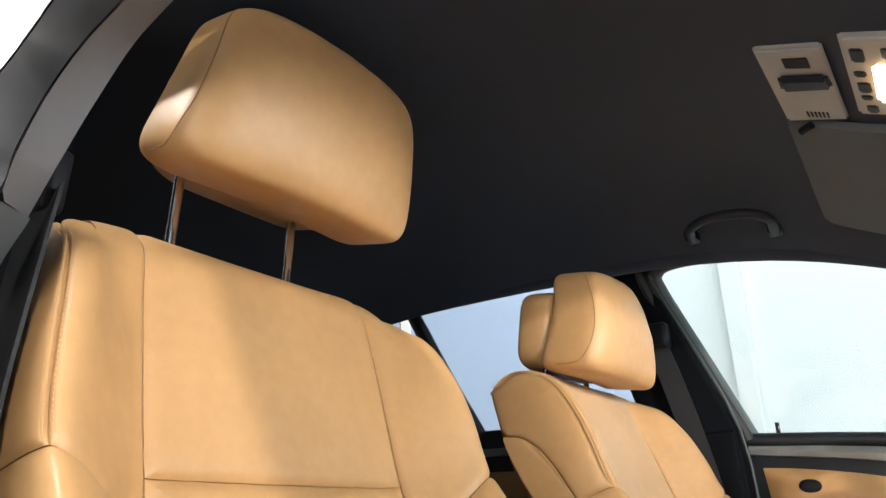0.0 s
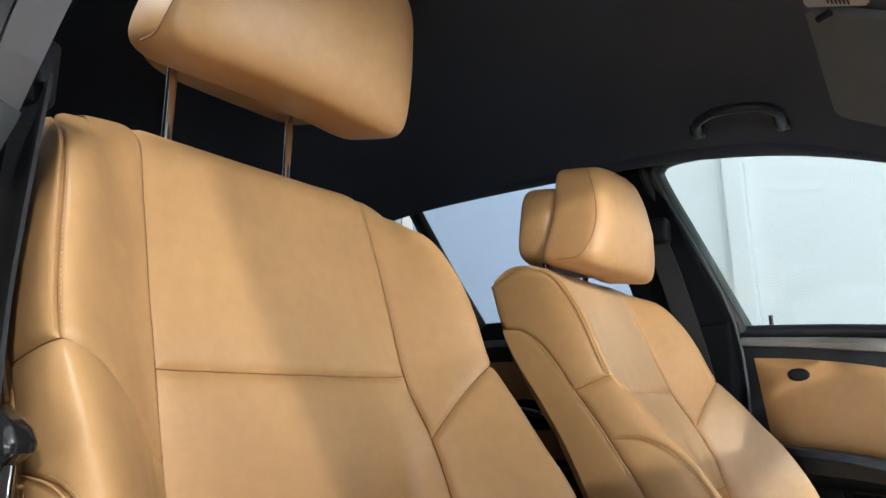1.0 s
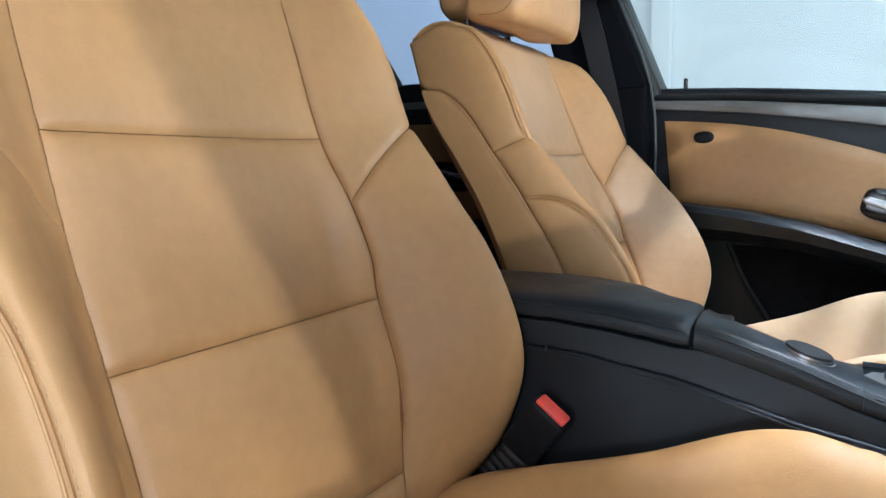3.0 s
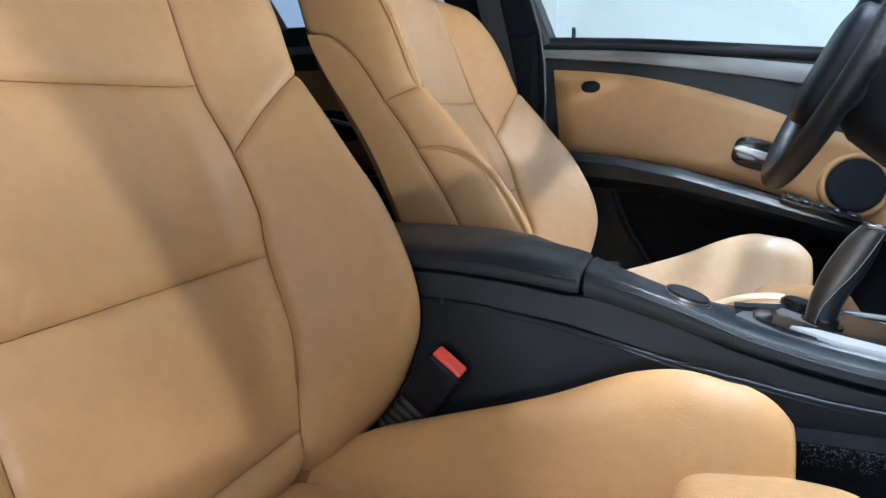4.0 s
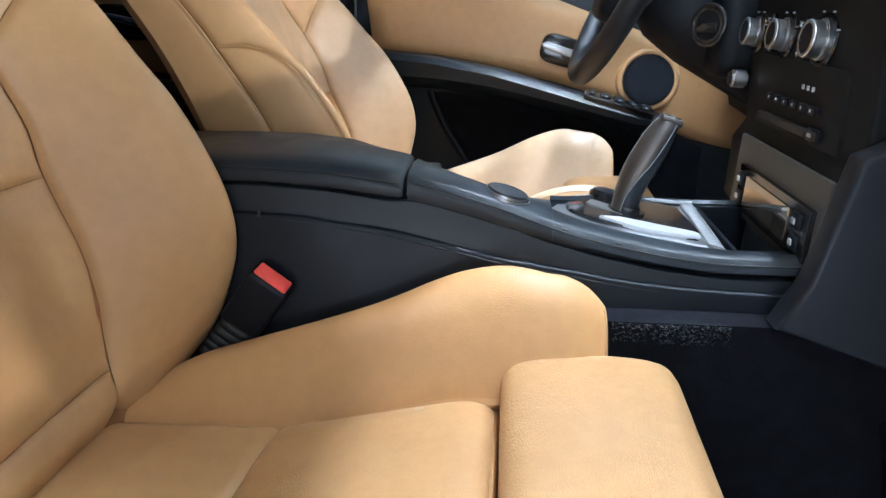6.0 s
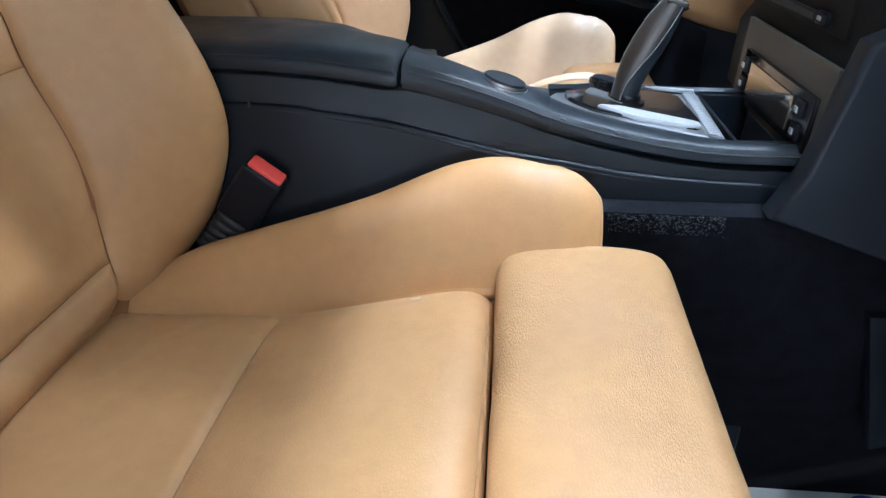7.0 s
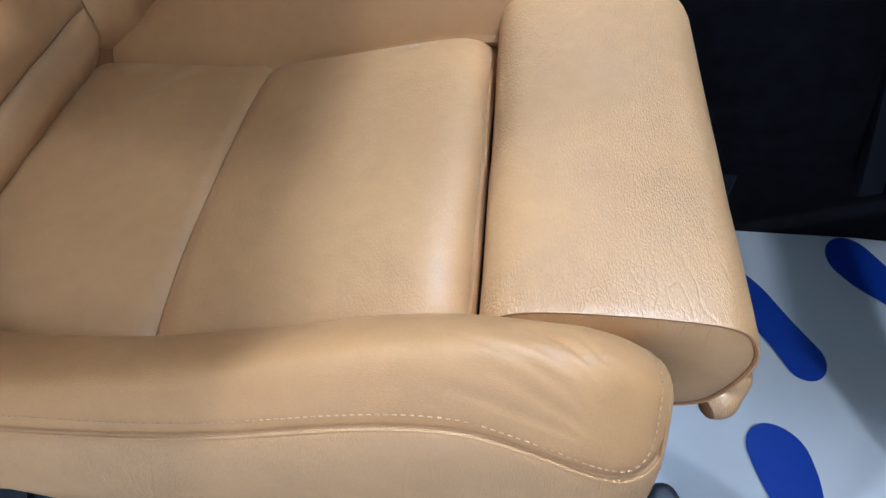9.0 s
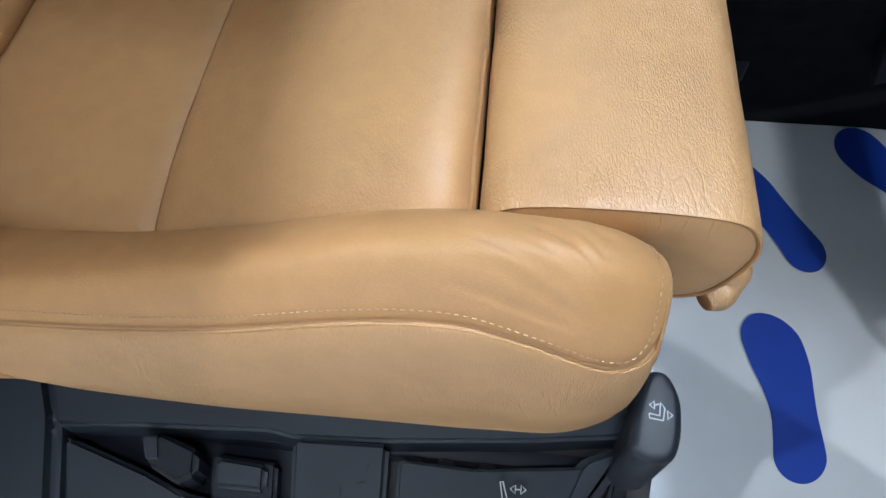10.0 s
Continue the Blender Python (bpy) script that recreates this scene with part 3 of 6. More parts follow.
        line = [back_surface(sg * (wrap_seam(s) - 0.009), s) + Vector((0.0008, 0, 0.0004)) for s in [0.338 - 0.34 * k / 90 for k in range(91)]]
        if sg < 0:
            part("stitching", stitches(line), THREAD, backrest, "row of pale tan stitches")
        if sg < 0:
            line = [back_surface(sg * 0.302, s) for s in [SEAM_C + (0.215 + rise) * k / 30 for k in range(31)]]
            part("piping", tube(line, lambda t: 0.0004 + 0.0014 * min(1.0, 8 * t, 8 * (1 - t)), 6, 1), LEATHER, backrest, "tan leather piping")
            part("stitching", stitches([back_surface(sg * 0.291, s) + Vector((0.0009, 0, 0)) for s in [SEAM_C + 0.008 + 0.22 * k / 40 for k in range(41)]]), THREAD, backrest, "row of pale tan stitches")

    # cushion
    def cush_surface(w, v):
        """w: way across, from the inner foot of the bolster over its crest to the lower edge of its side; v: 0 at the fold, 0.7 where the nose
        begins, 1 at its tip."""
        a, sg = abs(w), (1 if w >= 0 else -1)
        x = table(CUSH_X, min(v, 0.7))
        zb = table(CUSH_LINE, x)
        zc = table(CUSH_TOP, x)
        zi = min(zc, zb)
        rise = zb - zi
        low = table(CUSH_LOW, x)
        rise *= near_rise if sg == side else far_rise
        zb = zi + rise
        if sg != side:
            zb -= 0.005 * max(0.0, (x - 0.34) / 0.095)
        line = [(0.150, 0.158, zi - 0.014), (0.185, 0.176, zi + 0.33 * rise), (0.215, 0.200, zi + 0.80 * rise), (0.245, 0.229, zb), (0.272, 0.250, zb - 0.018 - 0.012 * min(1, rise / 0.1)),
                (0.31, 0.262, zb - 0.06), (0.36, 0.264, 0.5 * (zb - 0.06) + 0.5 * low), (0.40, 0.254, low)]
        y = table([(l[0], l[1]) for l in line], a)
        z = table([(l[0], l[2]) for l in line], a)
        if sg == side:
            for k, at in ((0.16, 0.70), (0.24, 0.66), (0.31, 0.70), (0.38, 0.67), (0.46, 0.72), (0.56, 0.70), (0.68, 0.74), (0.85, 0.75), (1.1, 0.77)):
                run = 0.302 - k * (0.835 - v) * (1 - 0.9 * (0.835 - v))
                z -= 0.0016 * math.exp(-((a - run) / 0.0024) ** 2) * math.exp(-((v - at) / 0.055) ** 2)
        if v > 0.7:
            q = (v - 0.7) / 0.3 * math.pi / 2 * 0.985
            k = math.cos(q) ** 0.85
            x += 0.077 * math.sin(q)
            if v > 0.84:
                # past the front seam the cover turns down and in
                r = (v - 0.84) / 0.16
                k = 0.783 * (1 - 0.75 * r ** 1.6)
                x = 0.435 + 0.0509 + 0.007 * math.sin(min(1.0, r * 1.5) * math.pi / 2) - 0.012 * r * r
            y, z = 0.212 + (y - 0.212) * k, 0.365 + (z - 0.365) * k
        return Vector((bx + x, by + sg * y, z))

    def top_surface(w, x):
        fold = 0.0022 * math.exp(-((x - 0.035 - 0.55 * (w - 0.02)) / 0.011) ** 2) * math.exp(-((w - 0.09) / 0.07) ** 2) + 0.0016 * math.exp(-((x - 0.075 - 0.35 * (w + 0.02)) / 0.016) ** 2) * math.exp(-((w - 0.05) / 0.09) ** 2)
        for wa, k in ((-0.122, 1.05), (-0.134, 0.78)):
            # creases that cross near the front corner
            fold -= 0.0011 * math.exp(-((w - wa + k * (x - 0.322)) / 0.0028) ** 2) * math.exp(-((x - 0.325) / 0.030) ** 4)
        fold += 0.0012 * noise.noise((x * 14, w * 12, 1.7 + by))
        return Vector((bx + x, by + w, fold + table(CUSH_TOP, x) + 0.004 - 0.012 * (w / 0.165) ** 4 + 0.006 * math.cos(w / 0.165 * 1.4) - 0.010 * max(0, (x - 0.352) / 0.033) ** 2))

    rings = []
    for x in [-0.08, 0.0, 0.1, 0.2, 0.3, 0.37]:
        z = table(CUSH_TOP, x) - 0.02
        rings.append([Vector((bx + x, by + y, zz)) for y, zz in [(-0.235, 0.24), (-0.235, z - 0.03), (-0.15, z), (0.15, z), (0.235, z - 0.03), (0.235, 0.24), (0.2, 0.2), (-0.2, 0.2)]])
    cushion = part("cushion", loft(rings), PLASTIC, seat, "black cushion pan")
    part("cushion_panel", patch(top_surface, const(-0.168), const(0.168), const(-0.03), const(0.162), 34, 30, sink=0.005, puff=0.002, flip=True), LEATHER, cushion, "smooth tan leather rear cushion panel")
    part("cushion_panel", patch(top_surface, const(-0.168), const(0.168), const(0.162), const(0.3845), 70, 56, sink=0.005, reach=0.008, puff=0.004, flip=True), LEATHER_WORN, cushion, "worn tan leather front cushion panel")

    def seam_w(v):
        return table([(0.0, 0.262), (0.2, 0.268), (0.275, 0.271), (0.39, 0.276), (0.537, 0.279), (0.62, 0.282), (0.66, 0.288), (0.705, 0.298), (0.743, 0.305), (0.785, 0.309), (0.81, 0.306), (0.828, 0.298), (0.84, 0.284)], v)

    def seam_high(v):
        """On the tunnel side the seam runs along the crest."""
        return table([(0.0, 0.262), (0.3, 0.258), (0.5, 0.2535), (0.68, 0.2535), (0.77, 0.247), (0.815, 0.240), (0.84, 0.228)], v)
    NOSE = 0.84
    for sg in (-1, 1):
        core = patch(cush_surface, *((const(0.152), const(0.399)) if sg > 0 else (const(-0.399), const(-0.152))), const(0.0), const(1.0), 26, 40, sink=0.0, soft=0.0, puff=-0.003, rim=0.001, flip=True)
        part("bolster_core", core, LEATHER_SIDE, cushion)
        inner, outer = const(sg * 0.150), (lambda v, sg=sg: sg * (seam_w if sg == side else seam_high)(min(v, NOSE)))
        l, r = (inner, outer) if sg > 0 else (outer, inner)
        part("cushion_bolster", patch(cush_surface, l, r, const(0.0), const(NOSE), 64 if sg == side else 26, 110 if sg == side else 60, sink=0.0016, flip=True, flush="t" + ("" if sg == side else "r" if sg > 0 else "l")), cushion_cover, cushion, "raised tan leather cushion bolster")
        l, r = (inner, const(0.304 if sg == side else 0.23)) if sg > 0 else (const(-0.304 if sg == side else -0.23), inner)
        part("bolster_nose", patch(cush_surface, l, r, const(NOSE), const(1.0), 14, 12, sink=0.003, flip=True, flush="rb" if sg > 0 else "lb"), LEATHER_SIDE, cushion)
        l, r = (outer, const(0.40)) if sg > 0 else (const(-0.40), outer)
        part("cushion_side", patch(cush_surface, l, r, const(0.0), const(1.0), 18, 60, sink=0.0025, flip=True, flush="" if sg == side else "l" if sg > 0 else "r"), LEATHER_SIDE, cushion, "tan leather side of the cushion bolster")
        run = seam_w if sg == side else seam_high
        turn = [(run(v), v) for v in [0.78 * k / 110 for k in range(111)]]
        round_corner = [(run(v), v) for v in (0.79, 0.80, 0.81, 0.82, 0.828, 0.834, 0.838)]
        line = [cush_surface(sg * w, v) + Vector((0.0004, sg * 0.0006, 0.0003)) for w, v in turn + round_corner]
        if sg == side:
            part("piping", tube(line, lambda t: 0.0011 * min(1.0, 14 * (1 - t) + 0.15), 8, 1), LEATHER_SIDE, cushion, "tan leather piping")
        corner = [(0.3000, 0.786), (0.2975, 0.797), (0.291, 0.808), (0.281, 0.816), (0.27, 0.820)] if sg == side else [(0.2375, 0.788), (0.234, 0.802), (0.229, 0.812), (0.222, 0.820)]
        inset = [(w - 0.0085, v) for w, v in turn] + corner + [(corner[-1][0] - (corner[-1][0] - 0.16) * k / 24, 0.820) for k in range(1, 25)]
        line = smooth_line([cush_surface(sg * w, v) + (Vector((0.0005, sg * 0.0006, 0.0008)) if sg == side else Vector((0, -sg * 0.0002, -0.0004))) for w, v in inset], 2)
        part("stitching", stitches(line, 0.0022, 0.0044, 0.0003 if sg == side else 0.0002), THREAD, cushion, "row of pale tan stitches")

    # sliding thigh support
    prof = smooth_line([(0.389, 0, 0.335), (0.389, 0, 0.395), (0.393, 0, 0.418), (0.415, 0, 0.430), (0.47, 0, 0.434), (0.521, 0, 0.432), (0.544, 0, 0.424), (0.556, 0, 0.404), (0.557, 0, 0.382), (0.549, 0, 0.355),
                        (0.535, 0, 0.338), (0.50, 0, 0.332), (0.42, 0, 0.332), (0.39, 0, 0.333)], 4)
    c = Vector((0.48, 0, 0.380))

    def thigh_ring(y, shrink, wave=0.0):
        return [Vector((bx, by + y, 0)) + c + (p - c) * (shrink + wave * noise.noise((p.x * 22, y * 22, p.z * 22))) for p in prof]
    rings = [thigh_ring(y, k, wv) for y, k, wv in [(-0.162, 0.80, 0), (-0.165, 0.93, 0), (-0.1690, 0.955, 0), (-0.1715, 0.968, 0), (-0.1715, 0.979, 0), (-0.1685, 0.991, 0.001), (-0.163, 0.998, 0.006), (-0.154, 1.001, 0.012), (-0.135, 1.0, 0.012), (-0.115, 1.0, 0.012),
                                                   (-0.09, 1.0, 0.012), (-0.06, 1.002, 0.012), (-0.03, 1.004, 0.012), (0.0, 1.006, 0.012), (0.03, 1.008, 0.012), (0.06, 1.012, 0.012), (0.10, 1.02, 0.012), (0.14, 1.026, 0.01),
                                                   (0.172, 1.03, 0), (0.183, 1.015, 0), (0.189, 0.97, 0), (0.192, 0.88, 0)]]
    thigh = part("thigh_support", loft(rings), LEATHER_GRAINED, seat, "grained tan leather sliding thigh support")
    cover = [thigh_ring(y, k) for y, k in [(-0.160, 0.957), (-0.1675, 0.956), (-0.1700, 0.94), (-0.1725, 0.86), (-0.1735, 0.70), (-0.1720, 0.45), (-0.1700, 0.2)]]
    part("end_panel", loft(cover), LEATHER_SIDE, thigh, "tan leather end panel")
    part("seam", tube([Vector((p.x, p.y - 0.0005, p.z)) for p in thigh_ring(-0.1698, 0.958)], 0.0010, 8, 1), LEATHER_DARK, thigh, "dark seam round the end")

    part("piping", tube([(bx + 0.3835, by - 0.166 + 0.332 * k / 10, table(CUSH_TOP, 0.38) - 0.014 - 0.010 * abs(k / 5 - 1) ** 4) for k in range(11)], 0.0035, 8, 2), LEATHER, cushion, "tan leather piping along the gap")

    # headrest: front cushion, rear shell, two posts
    hx, hz = headrest_at
    m = Matrix.Translation((hx, by + (-0.003 if lean_back else 0.008), hz)) @ Euler((0, radians(headrest_tilt), 0)).to_matrix().to_4x4()

    def head_shape(p):
        q = p.copy()
        q.x -= 0.016 * (p.y / 0.16) ** 2 - 0.010 * math.cos(p.z / 0.1 * 1.3)
        q.y *= 1 - wedge * (0.34 * (p.z / 0.1 + 0.85) if lean_back and p.y > 0 else 0.14 * (p.z / 0.1 + 0.3))
        if p.x < 0:
            q.x -= p.x * wedge * (0.5 if lean_back else 1.0) * (p.z / 0.1 + 1) / 2
        q.z += 0.006 * (1 - (p.y / 0.16) ** 2)
        q.x -= lean_back * max(0.0, p.z / 0.1 + 0.2) ** 1.5
        return q
    head = part("headrest", pillow(head_size, 6.5, m, 88, 52, head_shape), LEATHER, seat, "smooth tan leather headrest cushion")
    part("rear_shell", pillow((0.085, 0.27, 0.155), 5.0, m @ Matrix.Translation((-0.088, 0, -0.012)), 32, 18), LEATHER, head, "tan leather rear part of the headrest")

    def on_head(p, proud):
        """A place on the skin of the headrest, from its share of the half sizes."""
        k = sum(abs(v) ** 6.5 for v in p) ** (-1 / 6.5)
        q = Vector([v * k * h / 2 for v, h in zip(p, head_size)])
        return m @ head_shape(q + q.normalized() * proud)
    for sg in (-1, 1):
        seam = [(0.62, 0.96, 0.90), (0.72, 0.99, 0.50), (0.76, 1.0, 0.1), (0.76, 1.0, -0.25), (0.72, 1.0, -0.52), (0.56, 1.0, -0.76), (0.25, 1.0, -0.88), (-0.3, 1.0, -0.92)]
        line = smooth_line([(x, y * sg, z) for x, y, z in seam], 8)
        part("seam", tube([on_head(p, 0.0) for p in line], 0.0009, 6, 1), LEATHER_DARK, head, "fine headrest seam")
        part("stitching", stitches([on_head(p + Vector((0.05, sg * -0.012, 0.03)), 0.0004) for p in line[12:46]], 0.0018, 0.0042, 0.0003), THREAD, head, "row of pale tan stitches")
    for y in (-0.100, 0.068):
        foot = back_surface(0.0, 0.66)
        foot = Vector((headrest_at[0] - 0.085, by + y, foot.z - 0.03))
        top_p = m @ Vector((-0.07, y, -0.04))
        part("post", tube([foot, Vector((foot.x, foot.y, (foot.z + top_p.z) / 2)), Vector((foot.x, foot.y, top_p.z))], 0.0062, 12, 2), CHROME, head, "chrome headrest post")
    return seat


passenger = build_seat((0.0, -0.385), 16.7, "tan leather sports seat with raised headrest and worn cushion", -1, (-0.155, 1.200), 12, (0.125, 0.343, 0.202), 0.71, 1.0, 0.65, 0.014, 0.0, LEATHER, LEATHER_BOLSTER)
# the driver's two covers carry sheen and glare in their colour
driver = build_seat((0.10, 0.372), 22.0, "tan leather sports seat with lowered headrest behind the steering wheel", 1, (-0.104, 1.088), 8, (0.128, 0.296, 0.200), 1.08, 1.09, 0.95, 0.0, 0.020, LEATHER_SHEEN, LEATHER_GLARE_SCUFF)

# ---------------------------------------------------------------- car shell
def roof_z(x, y):
    return table([(-2.0, 1.22), (-1.2, 1.33), (-0.6, 1.375), (-0.1, 1.375), (0.2, 1.335), (0.42, 1.245), (0.7, 1.10)], x) - 0.075 * (abs(y) / 0.6) ** 3


rows = [[Vector((x, y, roof_z(x, y))) for y in [-0.6 + 1.2 * k / 24 for k in range(25)]] for x in [-1.9 + 2.38 * k / 30 for k in range(31)]]
up = [[p + Vector((0, 0, 0.05)) for p in row] for row in rows]
bm = grid(rows)
bm2 = grid(up)
me_tmp = bpy.data.meshes.new("roof_skin")
bm2.to_mesh(me_tmp)
bm2.free()
bm.from_mesh(me_tmp)
structure("ceiling_headliner", bm, HEADLINER, "dark anthracite cloth headliner of the car", "headliner")
structure("floor", box((-1.9, -0.68, -0.06), (1.6, 0.68, 0.0), 0), CARPET, "black carpet of the car floor", "car floor", False)


def side_shell(sg, far):
    """Rail over the doors, pillars and sill of one side; sg: sign of y."""
    n = "right" if far else "left"
    rail = [Vector((x, sg * y, z)) for x, y, z in [(-1.5, 0.56, 1.25), (-0.9, 0.60, 1.325), (-0.3, 0.615, 1.33), (0.1, 0.62, 1.30), (0.4, 0.63, 1.215), (0.75, 0.66, 1.05), (1.15, 0.70, 0.88)]]
    structure("trim_roof_rail_" + n, tube(rail, 0.035, 10, 5), HEADLINER, "dark cloth-covered roof rail above the doors", "roof rail")


side_shell(1, True)
side_shell(-1, False)

pane = structure("window_windscreen", prism([(0.46, 1.235), (1.22, 0.86), (1.225, 0.865), (0.465, 1.24)], "y", -0.62, 0.62, 0), GLASS, "clear raked windscreen", "windscreen", False)
pane.visible_shadow = False

# ---------------------------------------------------------------- pillars and belts
def strip(edges, back, name, mat, label, category):
    """A pillar trim from lines of points side by side, with a turned-in thickness."""
    lines = [smooth_line(e, 6) for e in edges]
    n = min(len(l) for l in lines)
    cols = [[l[round(i * (len(l) - 1) / (n - 1))] for l in lines] for i in range(n)]
    rows = [[c[0] + Vector(back)] + c + [c[-1] + Vector(back)] for c in cols]
    return structure(name, grid(rows), mat, label, category)


B_INNER = [(-0.10, -0.70, 0.05), (-0.10, -0.70, 0.5), (-0.118, -0.695, 0.86), (-0.122, -0.672, 0.976), (-0.127, -0.655, 1.04), (-0.138, -0.635, 1.106), (-0.130, -0.612, 1.188), (-0.07, -0.600, 1.235), (0.08, -0.605, 1.26), (0.40, -0.63, 1.19), (0.8, -0.67, 1.02)]
B_OUTER = [(-0.03, -0.765, 0.05), (-0.03, -0.765, 0.5), (-0.035, -0.745, 0.86), (-0.048, -0.716, 0.96), (-0.078, -0.704, 1.005), (-0.111, -0.682, 1.081), (-0.104, -0.666, 1.139), (-0.027, -0.663, 1.165), (0.10, -0.665, 1.21), (0.40, -0.69, 1.15), (0.8, -0.73, 0.99)]


def between(a, b, t, out=0.0):
    return [tuple(p + (q - p) * t for p, q in zip(u, v))[:1] + (u[1] + (v[1] - u[1]) * t - out, u[2] + (v[2] - u[2]) * t) for u, v in zip(a, b)]


strip([B_INNER[3:], between(B_INNER, B_OUTER, 0.5, 0.008)[3:], B_OUTER[3:]], (-0.02, 0.003, 0.0), "trim_b_pillar", PILLAR, "grey textured trim of the door pillar curving into the roof rail", "pillar trim")
strip([[(x, y + 0.002, z) for x, y, z in B_INNER[:4]], between(B_INNER, B_OUTER, 0.5, 0.012)[:4], [(x, y - 0.002, z) for x, y, z in B_OUTER[:4]]], (-0.02, 0.003, 0), "trim_b_pillar_lower", PILLAR_LOWER,
      "dark grey plastic lower pillar trim", "pillar trim")
OUT2 = [(-0.05, -0.81, 0.05), (-0.05, -0.81, 0.5), (-0.06, -0.79, 0.86), (-0.075, -0.755, 0.98), (-0.10, -0.735, 1.03), (-0.117, -0.713, 1.095), (-0.118, -0.701, 1.139), (-0.08, -0.698, 1.165), (0.10, -0.70, 1.20), (0.40, -0.725, 1.14), (0.8, -0.765, 0.98)]
strip([[(x, y - 0.002, z) for x, y, z in B_OUTER], between(B_OUTER, OUT2, 0.5, 0.004), OUT2], (-0.02, 0, 0), "trim_door_seal", RUBBER, "black rubber door seal round the open doorway", "door seal")
OUT3 = [(x - 0.05, y - 0.05, z + 0.03) for x, y, z in OUT2]
strip([[(x, y - 0.002, z) for x, y, z in OUT2], between(OUT2, OUT3, 0.6, 0.012), OUT3], (-0.02, 0.01, 0.02), "trim_body_side", BODY_PAINT, "white painted car body round the open doorway", "car body")
structure("wall_rear_quarter", prism([(-1.9, -0.3), (-0.16, -0.3), (-0.16, 0.9), (-0.19, 1.0), (-0.17, 1.30), (-1.9, 1.30)], "y", -0.80, -0.72, 0.004), PLASTIC, "dark closed side of the car behind the door pillar", "car side")
structure("trim_sill", box((-0.15, -0.80, -0.05), (1.2, -0.69, 0.06), 0.015, 3), PLASTIC, "black plastic door sill", "door sill")

belt = thing("seat_belt", (-0.10, -0.68, 0.05), "black seat belt hanging along the door pillar beside the seat", "seat belt", "seat belts")
line = [Vector(p) for p in [(-0.160, -0.640, 1.02), (-0.128, -0.655, 0.95), (-0.106, -0.668, 0.84), (-0.060, -0.684, 0.76), (-0.040, -0.690, 0.66), (-0.036, -0.690, 0.58), (-0.04, -0.688, 0.40), (-0.05, -0.69, 0.10)]]
pts = smooth_line(line, 5)
rows = [[p + Vector((dx, -0.002 - 0.006 * (dx / 0.03) ** 2, 0)) for dx in (-0.03, -0.015, 0, 0.015, 0.03)] for p in pts]
rows = [r + [p + Vector((0, -0.003, 0)) for p in reversed(r)] for r in rows]
part("webbing", loft(rows), WEB, belt, "black belt webbing")
part("tongue", prism([(-0.075, 0.722), (-0.085, 0.748), (-0.055, 0.756), (-0.025, 0.757), (-0.008, 0.752), (0.006, 0.745), (0.013, 0.737), (0.012, 0.731), (0.0, 0.726), (-0.04, 0.716)], "y", -0.702, -0.684, 0.006, 4), GLOSS_BLACK, belt, "black plastic belt tongue")
part("latch_plate", prism([(-0.008, 0.702), (-0.006, 0.725), (0.008, 0.725), (0.007, 0.702)], "y", -0.6965, -0.6935, 0.0008), CHROME, belt, "steel latch plate")
part("anchor", box((-0.18, -0.655, 1.0), (-0.15, -0.635, 1.06), 0.006, 3), PLASTIC, belt, "black plastic belt guide")

# far side: pillar, rail side and belt
structure("trim_b_pillar_far", prism([(-0.28, 1.36), (-0.124, 1.36), (-0.107, 1.26), (0.035, 0.92), (0.045, 0.05), (-0.18, 0.05), (-0.165, 0.92), (-0.25, 1.2)], "y", 0.685, 0.78, 0.012, 3), PILLAR_BLACK,
          "dark cloth-covered pillar between the doors", "pillar trim")
structure("trim_pillar_cover_far", prism([(-0.13, 0.05), (-0.115, 0.92), (0.03, 0.92), (0.045, 0.05)], "y", 0.665, 0.69, 0.012, 3), PILLAR_BLACK, "black plastic lower pillar cover", "pillar trim")
belt = thing("seat_belt", (-0.02, 0.66, 0.05), "black seat belt hanging on the pillar behind the driver's seat", "seat belt", "seat belts")
pts = smooth_line([(-0.115, 0.655, 1.14), (-0.075, 0.655, 1.0), (-0.03, 0.652, 0.80), (0.01, 0.65, 0.5), (0.02, 0.66, 0.10)], 5)
rows = [[p + Vector((dx, 0, 0)) for dx in (-0.025, 0, 0.025)] for p in pts]
rows = [r + [p + Vector((0, 0.004, 0)) for p in reversed(r)] for r in rows]
part("webbing", loft(rows), WEB, belt, "black belt webbing")
part("anchor", box((-0.15, 0.645, 1.11), (-0.08, 0.685, 1.17), 0.01, 3), PLASTIC, belt, "black plastic belt guide")

# ---------------------------------------------------------------- driver's door
door = thing("vehicle_door", (0.45, 0.76, 0.05), "closed front car door with tan insert, black armrest, silver strip", "car door", "car doors")
part("door_body", prism([(0.03, 0.05), (0.03, 0.905), (0.25, 0.890), (0.57, 0.86), (0.85, 0.83), (1.1, 0.81), (1.1, 0.05)], "y", 0.742, 0.80, 0.008, 3), BLACK_LEATHER, door, "black leatherette door panel")
part("belt_rail", tube([(0.03, 0.742, 0.905), (0.25, 0.742, 0.892), (0.57, 0.742, 0.862), (1.0, 0.742, 0.825)], 0.014, 10, 5), BLACK_LEATHER, door, "black window ledge")
rows = []
